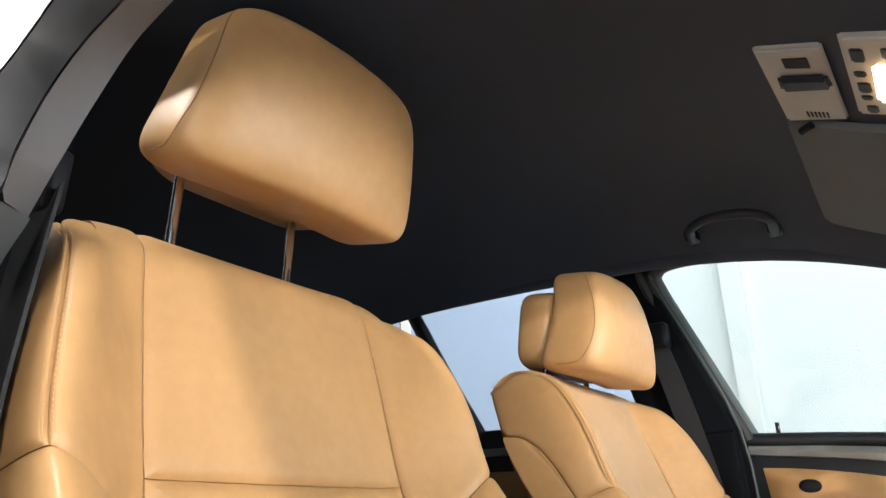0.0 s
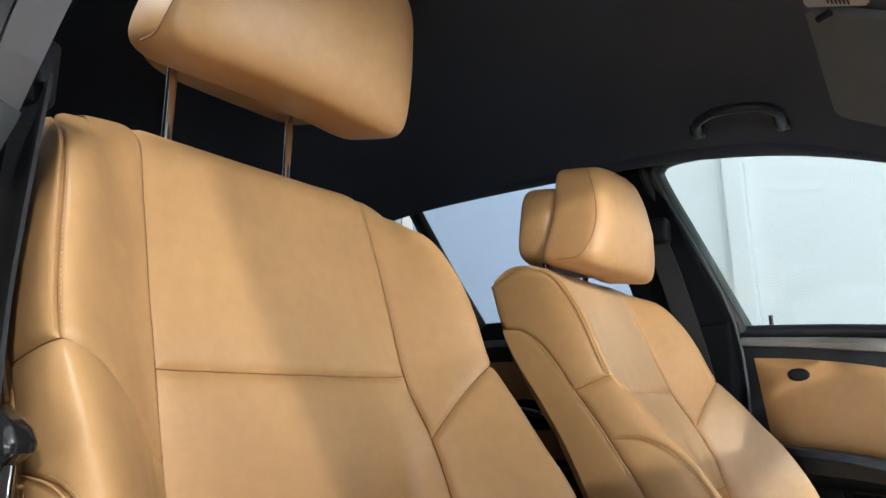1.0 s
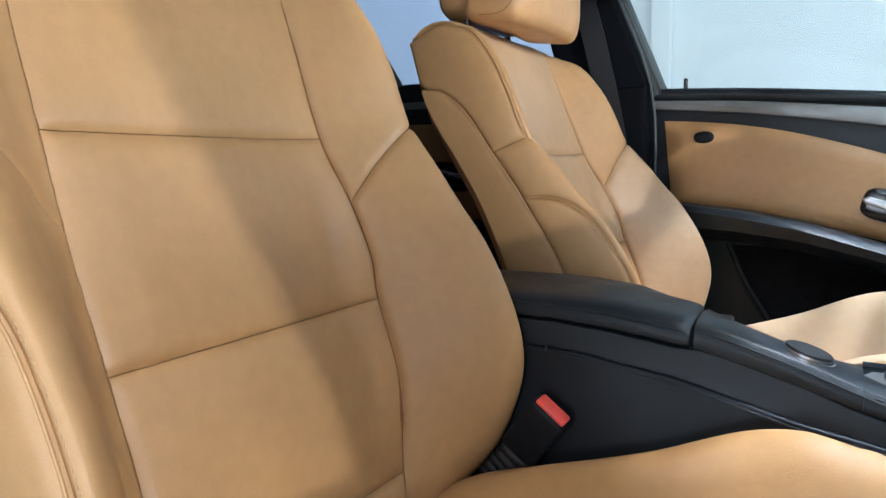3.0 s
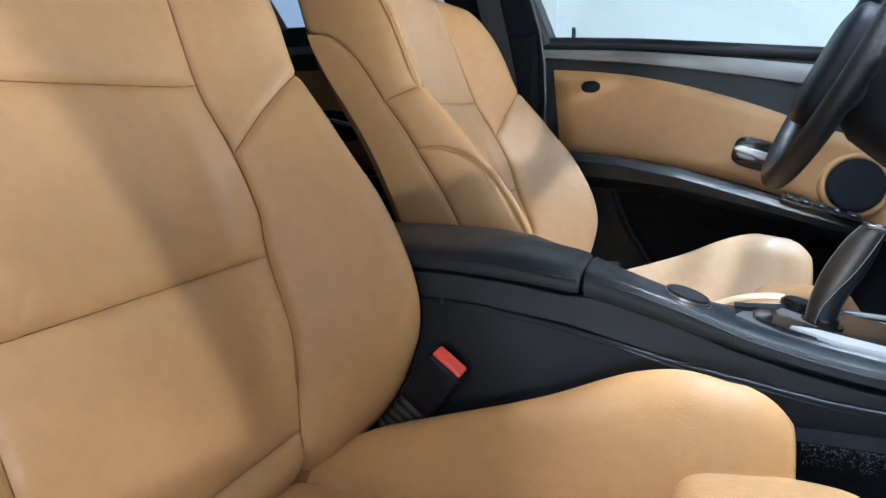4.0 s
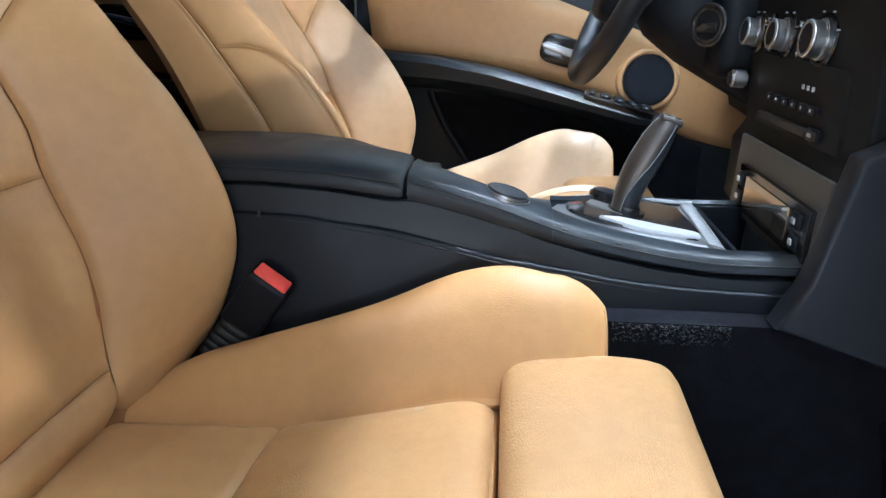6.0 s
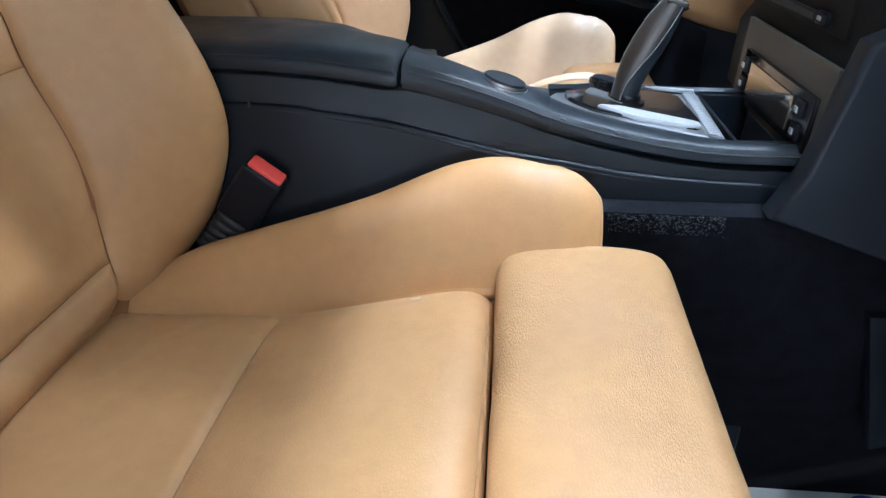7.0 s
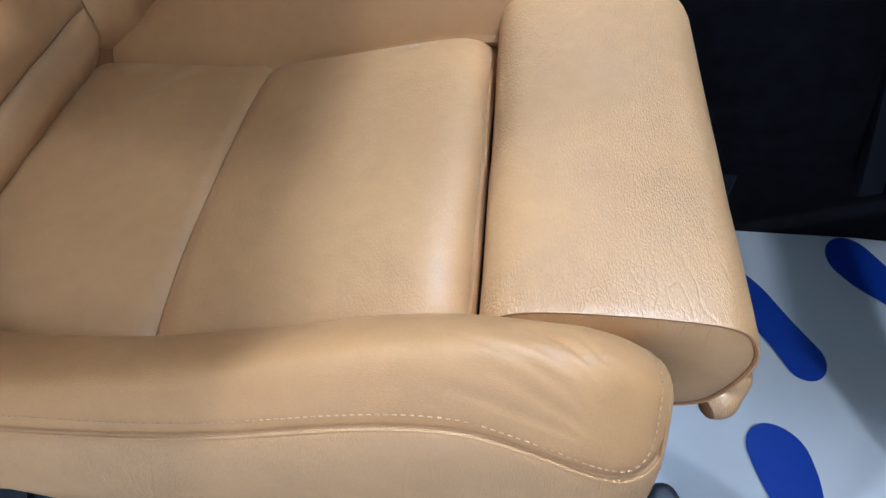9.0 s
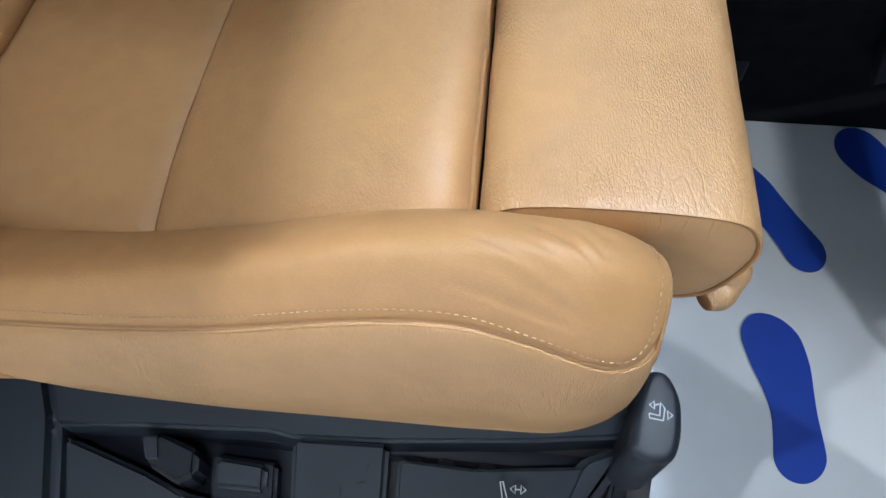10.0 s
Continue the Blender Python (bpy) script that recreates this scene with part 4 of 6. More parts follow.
for x in [0.035 + 0.9 * k / 30 for k in range(31)]:
    zt = table([(0.03, 0.893), (0.25, 0.879), (0.57, 0.842), (0.95, 0.79)], x)
    zl = table([(0.03, 0.872), (0.25, 0.851), (0.57, 0.800), (0.95, 0.72)], x)
    zm = (zt + zl) / 2
    rows.append([Vector((x, 0.745, zt)), Vector((x, 0.733, zt - 0.002)), Vector((x, 0.728, zm)), Vector((x, 0.732, zl + 0.002)), Vector((x, 0.745, zl))])
part("silver_strip", loft([r[::1] for r in rows]), SILVER_TRIM, door, "brushed silver trim strip")
upper = [(0.056, 0.846), (0.13, 0.841), (0.215, 0.831), (0.30, 0.815), (0.395, 0.790), (0.48, 0.763), (0.566, 0.731), (0.66, 0.70), (0.78, 0.665), (0.95, 0.62)]
lower = [(0.95, 0.44), (0.80, 0.47), (0.68, 0.51), (0.60, 0.555), (0.516, 0.585), (0.43, 0.607), (0.344, 0.622), (0.221, 0.642), (0.10, 0.660), (0.075, 0.665)]


def padded(upper, lower, y, depth, nz=14, across=None):
    """A padded insert between an upper and a lower line, bulging towards the cabin."""
    n = 40
    def at(line, t):
        line = sorted(line)
        x = line[0][0] + (line[-1][0] - line[0][0]) * t
        return x, table(line, x)
    rows = []
    for i in range(n + 1):
        t = i / n
        xu, zu = at(upper, t)
        xl, zl = at(lower, t)
        row = []
        for k in range(nz + 1):
            q = k / nz
            edge = min(q, 1 - q, t * 3, (1 - t) * 3)
            row.append(Vector((xu + (xl - xu) * q, y - depth * (1 - math.exp(-edge / 0.05)), zu + (zl - zu) * q)))
        rows.append([Vector((row[0].x, y + 0.02, row[0].z))] + row + [Vector((row[-1].x, y + 0.02, row[-1].z))])
    return grid(rows)


part("insert", padded(upper, lower, 0.740, 0.018), LEATHER, door, "tan leather door insert")
# armrest, a swept bar whose front carries the window switches
rings = []
for x, zt, ys, h in [(0.055, 0.668, 0.70, 0.05), (0.10, 0.668, 0.672, 0.05), (0.22, 0.657, 0.655, 0.045), (0.34, 0.634, 0.652, 0.038), (0.44, 0.606, 0.655, 0.034), (0.54, 0.577, 0.655, 0.03), (0.64, 0.550, 0.658, 0.03), (0.70, 0.535, 0.690, 0.026), (0.76, 0.522, 0.728, 0.018)]:
    rings.append([Vector((x, y, z)) for y, z in [(0.75, zt - 0.004), (0.735, zt - 0.002), (ys + 0.03, zt), (ys + 0.01, zt - 0.004), (ys, zt - 0.016), (ys + 0.004, zt - h), (ys + 0.03, zt - h - 0.012), (0.735, zt - h - 0.03), (0.75, zt - h - 0.03)]])
part("armrest", loft(rings), BLACK_LEATHER, door, "black padded armrest with a dull sheen")
tilt = Matrix.Translation((0.605, 0.676, 0.5625)) @ Euler((radians(14), radians(15.5), 0)).to_matrix().to_4x4()
sw = part("switch_panel", box((-0.075, -0.018, -0.012), (0.075, 0.018, 0.004), 0.003, 2, tilt), GLOSS_BLACK, door, "black window switch panel")
for k, w in enumerate((0.007, 0.011, 0.011, 0.006, 0.010)):
    x = -0.060 + 0.029 * k
    part("switch", box((x - w, -0.012, 0.002), (x + w, 0.011, 0.009), 0.003, 2, tilt), GREY_PLASTIC, sw, "grey window switch")
    part("mark", box((x - 0.003, -0.013, 0.0086), (x + 0.003, -0.008, 0.0094), 0, 1, tilt), WHITE_INK, sw)
part("pocket", prism([(0.205, 0.575), (0.30, 0.575), (0.46, 0.565), (0.70, 0.515), (0.80, 0.46), (0.80, 0.16), (0.34, 0.16), (0.30, 0.40)], "y", 0.735, 0.744, 0.004), CARPET, door, "deep black door pocket")
part("pocket_edge", tube([(0.20, 0.728, 0.58), (0.235, 0.724, 0.50), (0.29, 0.722, 0.41), (0.33, 0.722, 0.30), (0.34, 0.722, 0.16)], 0.008, 8, 5), PLASTIC, door, "black plastic pocket rim")
hb = part("handle_bowl", pillow((0.092, 0.016, 0.062), 3.4, pose(0.484, 0.720, 0.664, 0, 16, 0), 28, 12), GLOSS_BLACK, door, "black handle bowl")
part("handle", prism([(0.441, 0.680), (0.452, 0.684), (0.516, 0.664), (0.517, 0.650), (0.500, 0.652), (0.452, 0.668), (0.443, 0.672)], "y", 0.698, 0.709, 0.003, 3), SILVER, hb, "silver door handle")
part("handle_foot", prism([(0.478, 0.668), (0.516, 0.656), (0.512, 0.640), (0.488, 0.642)], "y", 0.706, 0.716, 0.003, 2), GLOSS_BLACK, hb, "black root of the handle")
part("speaker_ring", ring_band((0.667, 0.722, 0.605), (0, -1, 0.1), 0.058, 0.009, 44, 10), LEATHER, door, "tan leather speaker surround")
part("speaker", disc((0.667, 0.716, 0.605), (0, -1, 0.1), 0.053, 0.02, 44, 0.006), PLASTIC, door, "black speaker cloth")
part("airbag_mark", pillow((0.042, 0.007, 0.026), 2.2, pose(0.143, 0.7205, 0.807), 28, 10), PLASTIC, door, "black oval button")
part("lock_pin", tube([(0.098, 0.744, 0.90), (0.098, 0.744, 0.936)], 0.0045, 10, 1), GLOSS_BLACK, door, "black lock pin")
frame_line = [(0.037, 0.735, 0.90), (-0.047, 0.725, 1.10), (-0.112, 0.70, 1.262), (-0.106, 0.692, 1.308), (-0.055, 0.688, 1.324), (0.10, 0.685, 1.312), (0.25, 0.69, 1.277), (0.40, 0.70, 1.215), (0.60, 0.715, 1.096), (0.80, 0.735, 0.95), (0.93, 0.742, 0.84)]
part("window_frame", tube(frame_line, 0.016, 10, 5), RUBBER, door, "black rubber window frame")
part("frame_edge", tube([(x + (0.015 if k < 3 else 0.006 if k == 3 else 0.002), y + 0.012, z - 0.006 * (k > 2)) for k, (x, y, z) in enumerate(frame_line)], 0.0125, 8, 5), FRAME_GREY, door, "dull grey edge of the window frame")
# grey tube painted in as the highlight line along the black seal
part("frame_highlight", tube([(0.048, 0.681, 0.62), (0.038, 0.682, 0.92), (-0.098, 0.682, 1.25), (-0.110, 0.680, 1.305), (-0.095, 0.676, 1.335), (-0.04, 0.672, 1.343), (0.10, 0.670, 1.330)], 0.0028, 8, 5), FRAME_GREY, door, "thin grey line standing for the highlight on the door seal")
part("frame_seal", tube([(x - 0.02 * (k < 4), y - 0.012, z + 0.014 * (k > 1)) for k, (x, y, z) in enumerate(frame_line)], 0.012, 8, 5), RUBBER, door, "black door seal")
pane = part("window_pane", prism([(0.05, 0.88), (-0.13, 1.30), (-0.11, 1.35), (0.10, 1.34), (0.25, 1.30), (0.40, 1.235), (0.60, 1.11), (0.80, 0.95), (0.90, 0.83)], "y", 0.748, 0.752, 0), GLASS, door, "clear tinted window pane", False)
pane.visible_shadow = False
part("mirror_corner", prism([(0.738, 0.84), (0.752, 0.90), (0.775, 0.972), (0.84, 0.93), (0.95, 0.84), (0.95, 0.80)], "y", 0.725, 0.745, 0.004), PLASTIC, door, "black mirror corner cover")

# ---------------------------------------------------------------- rear door
rdoor = thing("vehicle_door", (-0.55, 0.76, 0.05), "closed rear car door with tan leather insert and chrome handle", "car door", "car doors")
part("door_body", prism([(-1.0, 0.05), (-1.0, 0.98), (-0.6, 0.975), (-0.14, 0.935), (-0.12, 0.05)], "y", 0.742, 0.80, 0.008, 3), BLACK_LEATHER, rdoor, "black leatherette door panel")
part("silver_strip", box((-0.98, 0.730, 0.905), (-0.14, 0.745, 0.925), 0.004, 2), SILVER_TRIM, rdoor, "silver trim strip")
part("insert", padded([(-0.97, 0.86), (-0.6, 0.865), (-0.15, 0.85)], [(-0.97, 0.62), (-0.6, 0.62), (-0.15, 0.60)], 0.740, 0.018), LEATHER, rdoor, "tan leather door insert")
hb = part("handle_bowl", pillow((0.15, 0.03, 0.075), 3.0, pose(-0.49, 0.722, 0.725, 0, 6, 0), 24, 12), GLOSS_BLACK, rdoor, "black handle bowl")
part("handle", tube([(-0.545, 0.702, 0.735), (-0.50, 0.696, 0.735), (-0.44, 0.698, 0.722), (-0.425, 0.702, 0.716)], 0.009, 10, 4), CHROME, hb, "chrome door handle")
part("armrest", box((-0.9, 0.66, 0.55), (-0.15, 0.745, 0.60), 0.02, 3), BLACK_LEATHER, rdoor, "black padded armrest")
pane = part("window_pane", prism([(-0.86, 0.95), (-0.93, 1.36), (-0.6, 1.38), (-0.16, 1.36), (-0.10, 0.93)], "y", 0.748, 0.752, 0), GLASS_REAR, rdoor, "blue-tinted window pane", False)
pane.visible_shadow = False
part("window_frame", tube([(-0.66, 0.738, 0.96), (-0.76, 0.730, 1.12), (-0.89, 0.715, 1.350)], 0.022, 8, 4), RUBBER, rdoor, "black rubber window divider")
pane = part("quarter_pane", prism([(-0.95, 0.97), (-0.97, 1.36), (-1.2, 1.30), (-1.45, 1.0)], "y", 0.748, 0.752, 0), GLASS_REAR, rdoor, "small rear quarter pane", False)
pane.visible_shadow = False
structure("trim_window_head_far", prism([(-1.6, 1.30), (-0.9, 1.352), (-0.4, 1.338), (-0.20, 1.325), (-0.20, 1.45), (-1.6, 1.45)], "y", 0.60, 0.74, 0.006), HEADLINER, "dark roof lining above the rear window", "roof lining")
structure("trim_window_head_front", prism([(-0.20, 1.345), (-0.06, 1.332), (0.10, 1.326), (0.25, 1.292), (0.40, 1.23), (0.60, 1.116), (0.85, 0.95), (0.95, 1.0), (0.5, 1.3), (0.0, 1.45), (-0.20, 1.45)], "y", 0.62, 0.735, 0.008), HEADLINER,
          "dark roof lining above the driver's window", "roof lining")
structure("wall_rear_bulkhead", box((-1.95, -0.8, -0.1), (-1.85, 0.8, 1.1), 0), PLASTIC, "dark rear end of the cabin", "car rear", False)
structure("wall_quarter_far", prism([(-1.9, 0.05), (-1.0, 0.05), (-1.0, 0.98), (-1.45, 1.0), (-1.2, 1.36), (-1.9, 1.36)], "y", 0.742, 0.80, 0.004), PLASTIC, "dark rear quarter of the cabin", "car side")

# ---------------------------------------------------------------- roof fittings
def roof_plate(corners, drop, thick, bevel=0.003, steps=2):
    """A plate hung under the headliner over four corners (x, y)."""
    bm = mesh_of([(x, y, roof_z(x, y) - drop) for x, y in corners] + [(x, y, roof_z(x, y) - drop + thick) for x, y in corners],
                 [(0, 1, 2, 3), (7, 6, 5, 4), (0, 4, 5, 1), (1, 5, 6, 2), (2, 6, 7, 3), (3, 7, 4, 0)])
    bmesh.ops.recalc_face_normals(bm, faces=bm.faces)
    bmesh.ops.bevel(bm, geom=bm.edges[:], offset=bevel, segments=steps, affect="EDGES")
    return bm


ohc = thing("sunroof_switch_panel", (0.355, 0.01, 1.27), "light grey plastic sunroof switch panel on the headliner", "switch panel")
part("plate", roof_plate([(0.319, -0.084), (0.391, -0.093), (0.391, 0.098), (0.317, 0.115)], 0.010, 0.012), CONSOLE_PLATE, ohc, "light grey plastic plate")
part("switch", roof_plate([(0.332, -0.028), (0.385, -0.036), (0.388, -0.006), (0.330, 0.006)], 0.022, 0.014, 0.005, 3), GREY_PLASTIC, ohc, "grey rocker switch")
part("button", roof_plate([(0.345, -0.068), (0.372, -0.071), (0.372, -0.046), (0.345, -0.044)], 0.012, 0.004, 0.001), PLASTIC, ohc, "dark small button")
for k in range(6):
    part("grille_slot", roof_plate([(0.345 + 0.0045 * k, 0.078), (0.3475 + 0.0045 * k, 0.078), (0.3475 + 0.0045 * k, 0.094), (0.345 + 0.0045 * k, 0.094)], 0.0115, 0.003, 0.0003, 1), PLASTIC, ohc)
light = thing("map_light_panel", (0.45, 0.0, 1.24), "light grey roof light panel with its warm map lamp switched on", "roof light")
part("plate", roof_plate([(0.408, -0.112), (0.50, -0.12), (0.50, 0.075), (0.404, 0.080)], 0.010, 0.012), CONSOLE_PLATE, light, "light grey plastic plate")
part("lens", roof_plate([(0.431, -0.055), (0.478, -0.058), (0.476, 0.035), (0.428, 0.035)], 0.015, 0.008, 0.004, 3), LAMP_GLOW, light, "glowing warm lamp lens")
for (x, y, w, h) in [(0.414, -0.092, 0.013, 0.03), (0.412, -0.040, 0.012, 0.014), (0.412, -0.012, 0.013, 0.026), (0.412, 0.022, 0.012, 0.012), (0.414, 0.050, 0.012, 0.020), (0.442, -0.094, 0.024, 0.026), (0.442, 0.052, 0.014, 0.022)]:
    part("button", roof_plate([(x, y), (x + w, y), (x + w, y + h), (x, y + h)], 0.013, 0.006, 0.002, 2), GREY_PLASTIC, light, "grey push button")
visor = thing("sun_visor", (0.38, 0.30, 1.24), "folded grey cloth sun visor under the headliner", "sun visor")
rows = [[Vector((x, y, roof_z(x, y) - 0.012 - 0.006 * math.sin(math.pi * q))) for q, x in [(k / 8, x0 + (x0 + 0.17 - x0) * k / 8) for k in range(9)]]
        for y, x0 in [(0.118, 0.322), (0.13, 0.314), (0.25, 0.308), (0.38, 0.302), (0.455, 0.300), (0.472, 0.306), (0.478, 0.32)]]
rows = [r + [p + Vector((0, 0, 0.014)) for p in reversed(r)] for r in rows]
part("pad", loft(rows), VISOR, visor, "grey cloth visor pad")
part("hinge", tube([(0.33, 0.118, 1.262), (0.345, 0.108, 1.262)], 0.006, 8, 1), PLASTIC, visor, "dark visor clip")
grab = thing("grab_handle", (0.11, 0.53, 1.31), "dark grey folding grab handle above the driver's window", "grab handle")
part("grip", tube([(0.045, 0.520, 1.299), (0.060, 0.465, 1.298), (0.099, 0.424, 1.295), (0.146, 0.411, 1.288), (0.191, 0.419, 1.281), (0.211, 0.454, 1.275), (0.204, 0.520, 1.275)], 0.0095, 10, 6), GREY_PLASTIC, grab, "curved dark grey grip")
for x, z in ((0.045, 1.302), (0.204, 1.279)):
    part("mount", box((x - 0.013, 0.505, z - 0.010), (x + 0.013, 0.540, z + 0.014), 0.005, 2), GREY_PLASTIC, grab)

# ---------------------------------------------------------------- the open door on the near side, standing out beside the view
odoor = thing("vehicle_door", (1.10, -0.76, 0.05), "wide open front car door, white outside and tan inside", "car door", "car doors")
swing = Matrix.Translation((1.10, -0.76, 0.0)) @ Matrix.Rotation(radians(245), 4, "Z")


def swung(bm):
    bm.transform(swing)
    return bm


LEAF = [(0.0, 0.08), (0.0, 0.79), (0.38, 0.80), (0.75, 0.855), (1.05, 0.88), (1.08, 0.60), (1.06, 0.30), (0.98, 0.10), (0.90, 0.05), (0.10, 0.05)]
part("door_body", swung(prism(LEAF, "y", 0.01, 0.075, 0.010, 3)), BLACK_LEATHER, odoor, "black leatherette door panel")
part("outer_skin", swung(prism(LEAF, "y", 0.077, 0.105, 0.012, 3)), BODY_PAINT, odoor, "white painted outer skin")
part("insert", swung(prism([(0.15, 0.52), (0.15, 0.70), (0.6, 0.77), (1.0, 0.80), (1.0, 0.62), (0.6, 0.58)], "y", -0.006, 0.012, 0.006, 3)), LEATHER, odoor, "tan leather door insert")
part("armrest", swung(tube([(0.20, -0.03, 0.48), (0.45, -0.045, 0.53), (0.75, -0.045, 0.60), (1.0, -0.02, 0.63)], 0.032, 10, 5)), BLACK_LEATHER, odoor, "black padded armrest")
part("pocket", swung(box((0.12, -0.05, 0.12), (0.85, 0.012, 0.26), 0.02, 3)), PLASTIC, odoor, "black door pocket")
# unseen sail and frame piece, outlined to shape the key lamp's shadow edge
part("shadow_sail", swung(prism([(0.0, 0.77), (0.0, 1.05), (0.20, 1.20), (0.325, 1.24), (0.285, 1.125), (0.212, 0.964), (0.177, 0.862), (0.155, 0.77)], "y", 0.030, 0.050, 0.004, 2)), PLASTIC, odoor, "unseen black mirror corner, shaped to shade the seat back")
part("window_frame", swung(prism([(0.20, 1.205), (0.325, 1.242), (0.345, 1.228), (0.375, 1.232), (0.395, 1.208), (0.42, 1.15), (0.455, 1.15), (0.455, 1.30), (0.40, 1.33), (0.20, 1.28)], "y", 0.028, 0.052, 0.004, 2)), RUBBER, odoor, "unseen piece of black door frame, shaped to shade the seat back")

# ---------------------------------------------------------------- centre console
console = thing("centre_console", (0.25, 0.0, 0.0), "black leatherette centre console with armrest and silver gear plate", "centre console")
RIM = [(0.272, 0.590), (0.325, 0.577), (0.384, 0.559), (0.442, 0.538), (0.50, 0.523), (0.558, 0.512), (0.615, 0.506), (0.72, 0.505)]
FAR = [(-0.30, 0.095), (0.15, 0.075), (0.24, 0.025), (0.28, -0.012), (0.325, -0.034), (0.384, -0.042), (0.41, -0.030), (0.44, -0.002), (0.50, 0.066), (0.56, 0.105), (0.62, 0.118), (0.72, 0.120)]


def rim_z(x):
    return table(RIM, x)


SIDE = [(-0.45, 0.02), (-0.45, 0.548), (0.05, 0.5735), (0.126, 0.5725), (0.193, 0.568), (0.262, 0.559)] + [(x, rim_z(x) - 0.024) for x in (0.30, 0.37, 0.43, 0.49, 0.55, 0.61, 0.65, 0.70)] + [(0.70, 0.02)]
part("body", prism(SIDE, "y", -0.108, -0.083, 0.004), BLACK_LEATHER, console, "black leatherette console body")
part("storage_box", box((-0.44, -0.084, 0.10), (0.30, 0.055, 0.566), 0.004), BLACK_LEATHER, console, "black storage box below the lid")
CREASE = [(-0.2, 0.545), (0.115, 0.543), (0.202, 0.535), (0.264, 0.527), (0.325, 0.513), (0.385, 0.499), (0.444, 0.490), (0.503, 0.480), (0.556, 0.474), (0.62, 0.470), (0.70, 0.468)]
CREASE = [(p.x, p.z) for p in smooth_line([(x, 0, z) for x, z in CREASE], 6)]
part("side_panel", prism([(-0.2, 0.03)] + CREASE + [(0.70, 0.03)], "y", -0.1155, -0.107, 0.003, 3), FLANK, console, "dark console flank with a shallow crease")
part("side_step", tube([(x, -0.1150, table(CREASE, x) - 0.0052 - 0.003 * (x - 0.12)) for x in [0.13 + 0.43 * k / 30 for k in range(31)]], lambda t: 0.0004 + 0.0011 * math.sin(math.pi * t) ** 0.6, 8, 1), BLACK_LEATHER, console, "soft ridge below the crease")


def rim_body(y0, y1, xs, drop=0.03, crown=0.003):
    rings = []
    for k, x in enumerate(xs):
        z = rim_z(x)
        ya, yb = (f(x) if callable(f) else f for f in (y0, y1))
        d = drop(x) if callable(drop) else drop
        rings.append([Vector((x, y, zz)) for y, zz in [(ya + 0.004, z - d), (ya - 0.001, z - d + 0.004), (ya - 0.0025, z - 0.016), (ya - 0.001, z - 0.009), (ya + 0.0015, z - 0.0065), (ya + 0.003, z - 0.0035), (ya + 0.009, z - 0.0005),
                                                       ((ya + yb) / 2, z + crown), (yb - 0.012, z - 0.001), (yb - 0.003, z - 0.006), (yb + 0.001, z - 0.016), (yb, z - d)]])
    return loft(rings)


def band(x):
    return table([(0.28, 0.031), (0.384, 0.029), (0.44, 0.025), (0.50, 0.022), (0.56, 0.020), (0.70, 0.018)], x)


def inner_rim(x):
    return table([(0.43, -0.040), (0.46, -0.050), (0.49, -0.054), (0.55, -0.058), (0.61, -0.066), (0.72, -0.080)], x)


xs_a = [0.2815, 0.2835, 0.288, 0.30] + [0.32 + 0.115 * k / 8 for k in range(9)]
part("padded_top", rim_body(-0.108, lambda x: table(FAR, x), xs_a, band), BLACK_LEATHER, console, "black padded console top")
xs_b = [0.4352 + 0.262 * k / 16 for k in range(17)]
part("padded_rim", rim_body(-0.108, inner_rim, xs_b, band, 0.001), BLACK_LEATHER, console, "black padded rim with a seam")
part("padded_rim", rim_body(lambda x: table(FAR, x) - 0.014, lambda x: table(FAR, x), xs_b, band), BLACK_LEATHER, console, "black padded far rim")
part("seam", tube([(x, -0.1082, rim_z(x) - 0.0078) for x in xs_a[2:] + xs_b], 0.0011, 6, 1), RUBBER, console, "dark stitched seam")
part("stitching", stitches([Vector((x, -0.1048, rim_z(x) - 0.0028)) for x in [0.295 + 0.39 * k / 80 for k in range(81)]], 0.0018, 0.0042, 0.0003), PLASTIC, console, "fine dark stitches")
for x in (0.448, 0.505):
    part("worn_nick", pillow((0.007, 0.003, 0.0024), 2.4, pose(x, -0.1062, rim_z(x) - 0.0050, 0, 14, 0), 12, 6), RUBBER, console, "worn spot on the seam")
# armrest lid
rings = []
for x, zt, zb in [(-0.30, 0.575, 0.550), (-0.28, 0.592, 0.560), (-0.1, 0.599, 0.571), (0.05, 0.601, 0.5755), (0.126, 0.601, 0.5745), (0.193, 0.598, 0.570), (0.232, 0.593, 0.565), (0.262, 0.588, 0.561), (0.273, 0.585, 0.560), (0.2765, 0.581, 0.562)]:
    h = zt - zb
    f = table(FAR, x)
    rings.append([Vector((x, y, z)) for y, z in [(-0.106, zb), (-0.1100, zb + 0.003), (-0.1115, zb + 0.45 * h), (-0.1095, zb + 0.60 * h), (-0.1075, zb + 0.66 * h), (-0.106, zt - 0.006), (-0.098, zt - 0.001), (-0.080, zt + 0.002), (-0.02, zt + 0.005),
                                                 (f - 0.03, zt + 0.001), (f - 0.009, zt - 0.006), (f, zb + 0.5 * h), (f, zb)]])
lid = part("armrest_lid", loft(rings), BLACK_LEATHER, console, "black padded armrest lid")
part("seam", tube([(x, -0.1080, table([(-0.3, 0.588), (0.05, 0.5920), (0.126, 0.5915), (0.193, 0.588), (0.232, 0.583), (0.273, 0.577)], x)) for x in [-0.2 + 0.472 * k / 20 for k in range(21)]], 0.0011, 6, 1), RUBBER, lid, "dark seam of the lid")
part("hinge_slot", box((0.1175, -0.1165, 0.539), (0.1205, -0.1145, 0.547), 0.0005, 1), RUBBER, console)

# gear plate, selector and controls
def plate_z(x):
    return rim_z(x) - 0.006


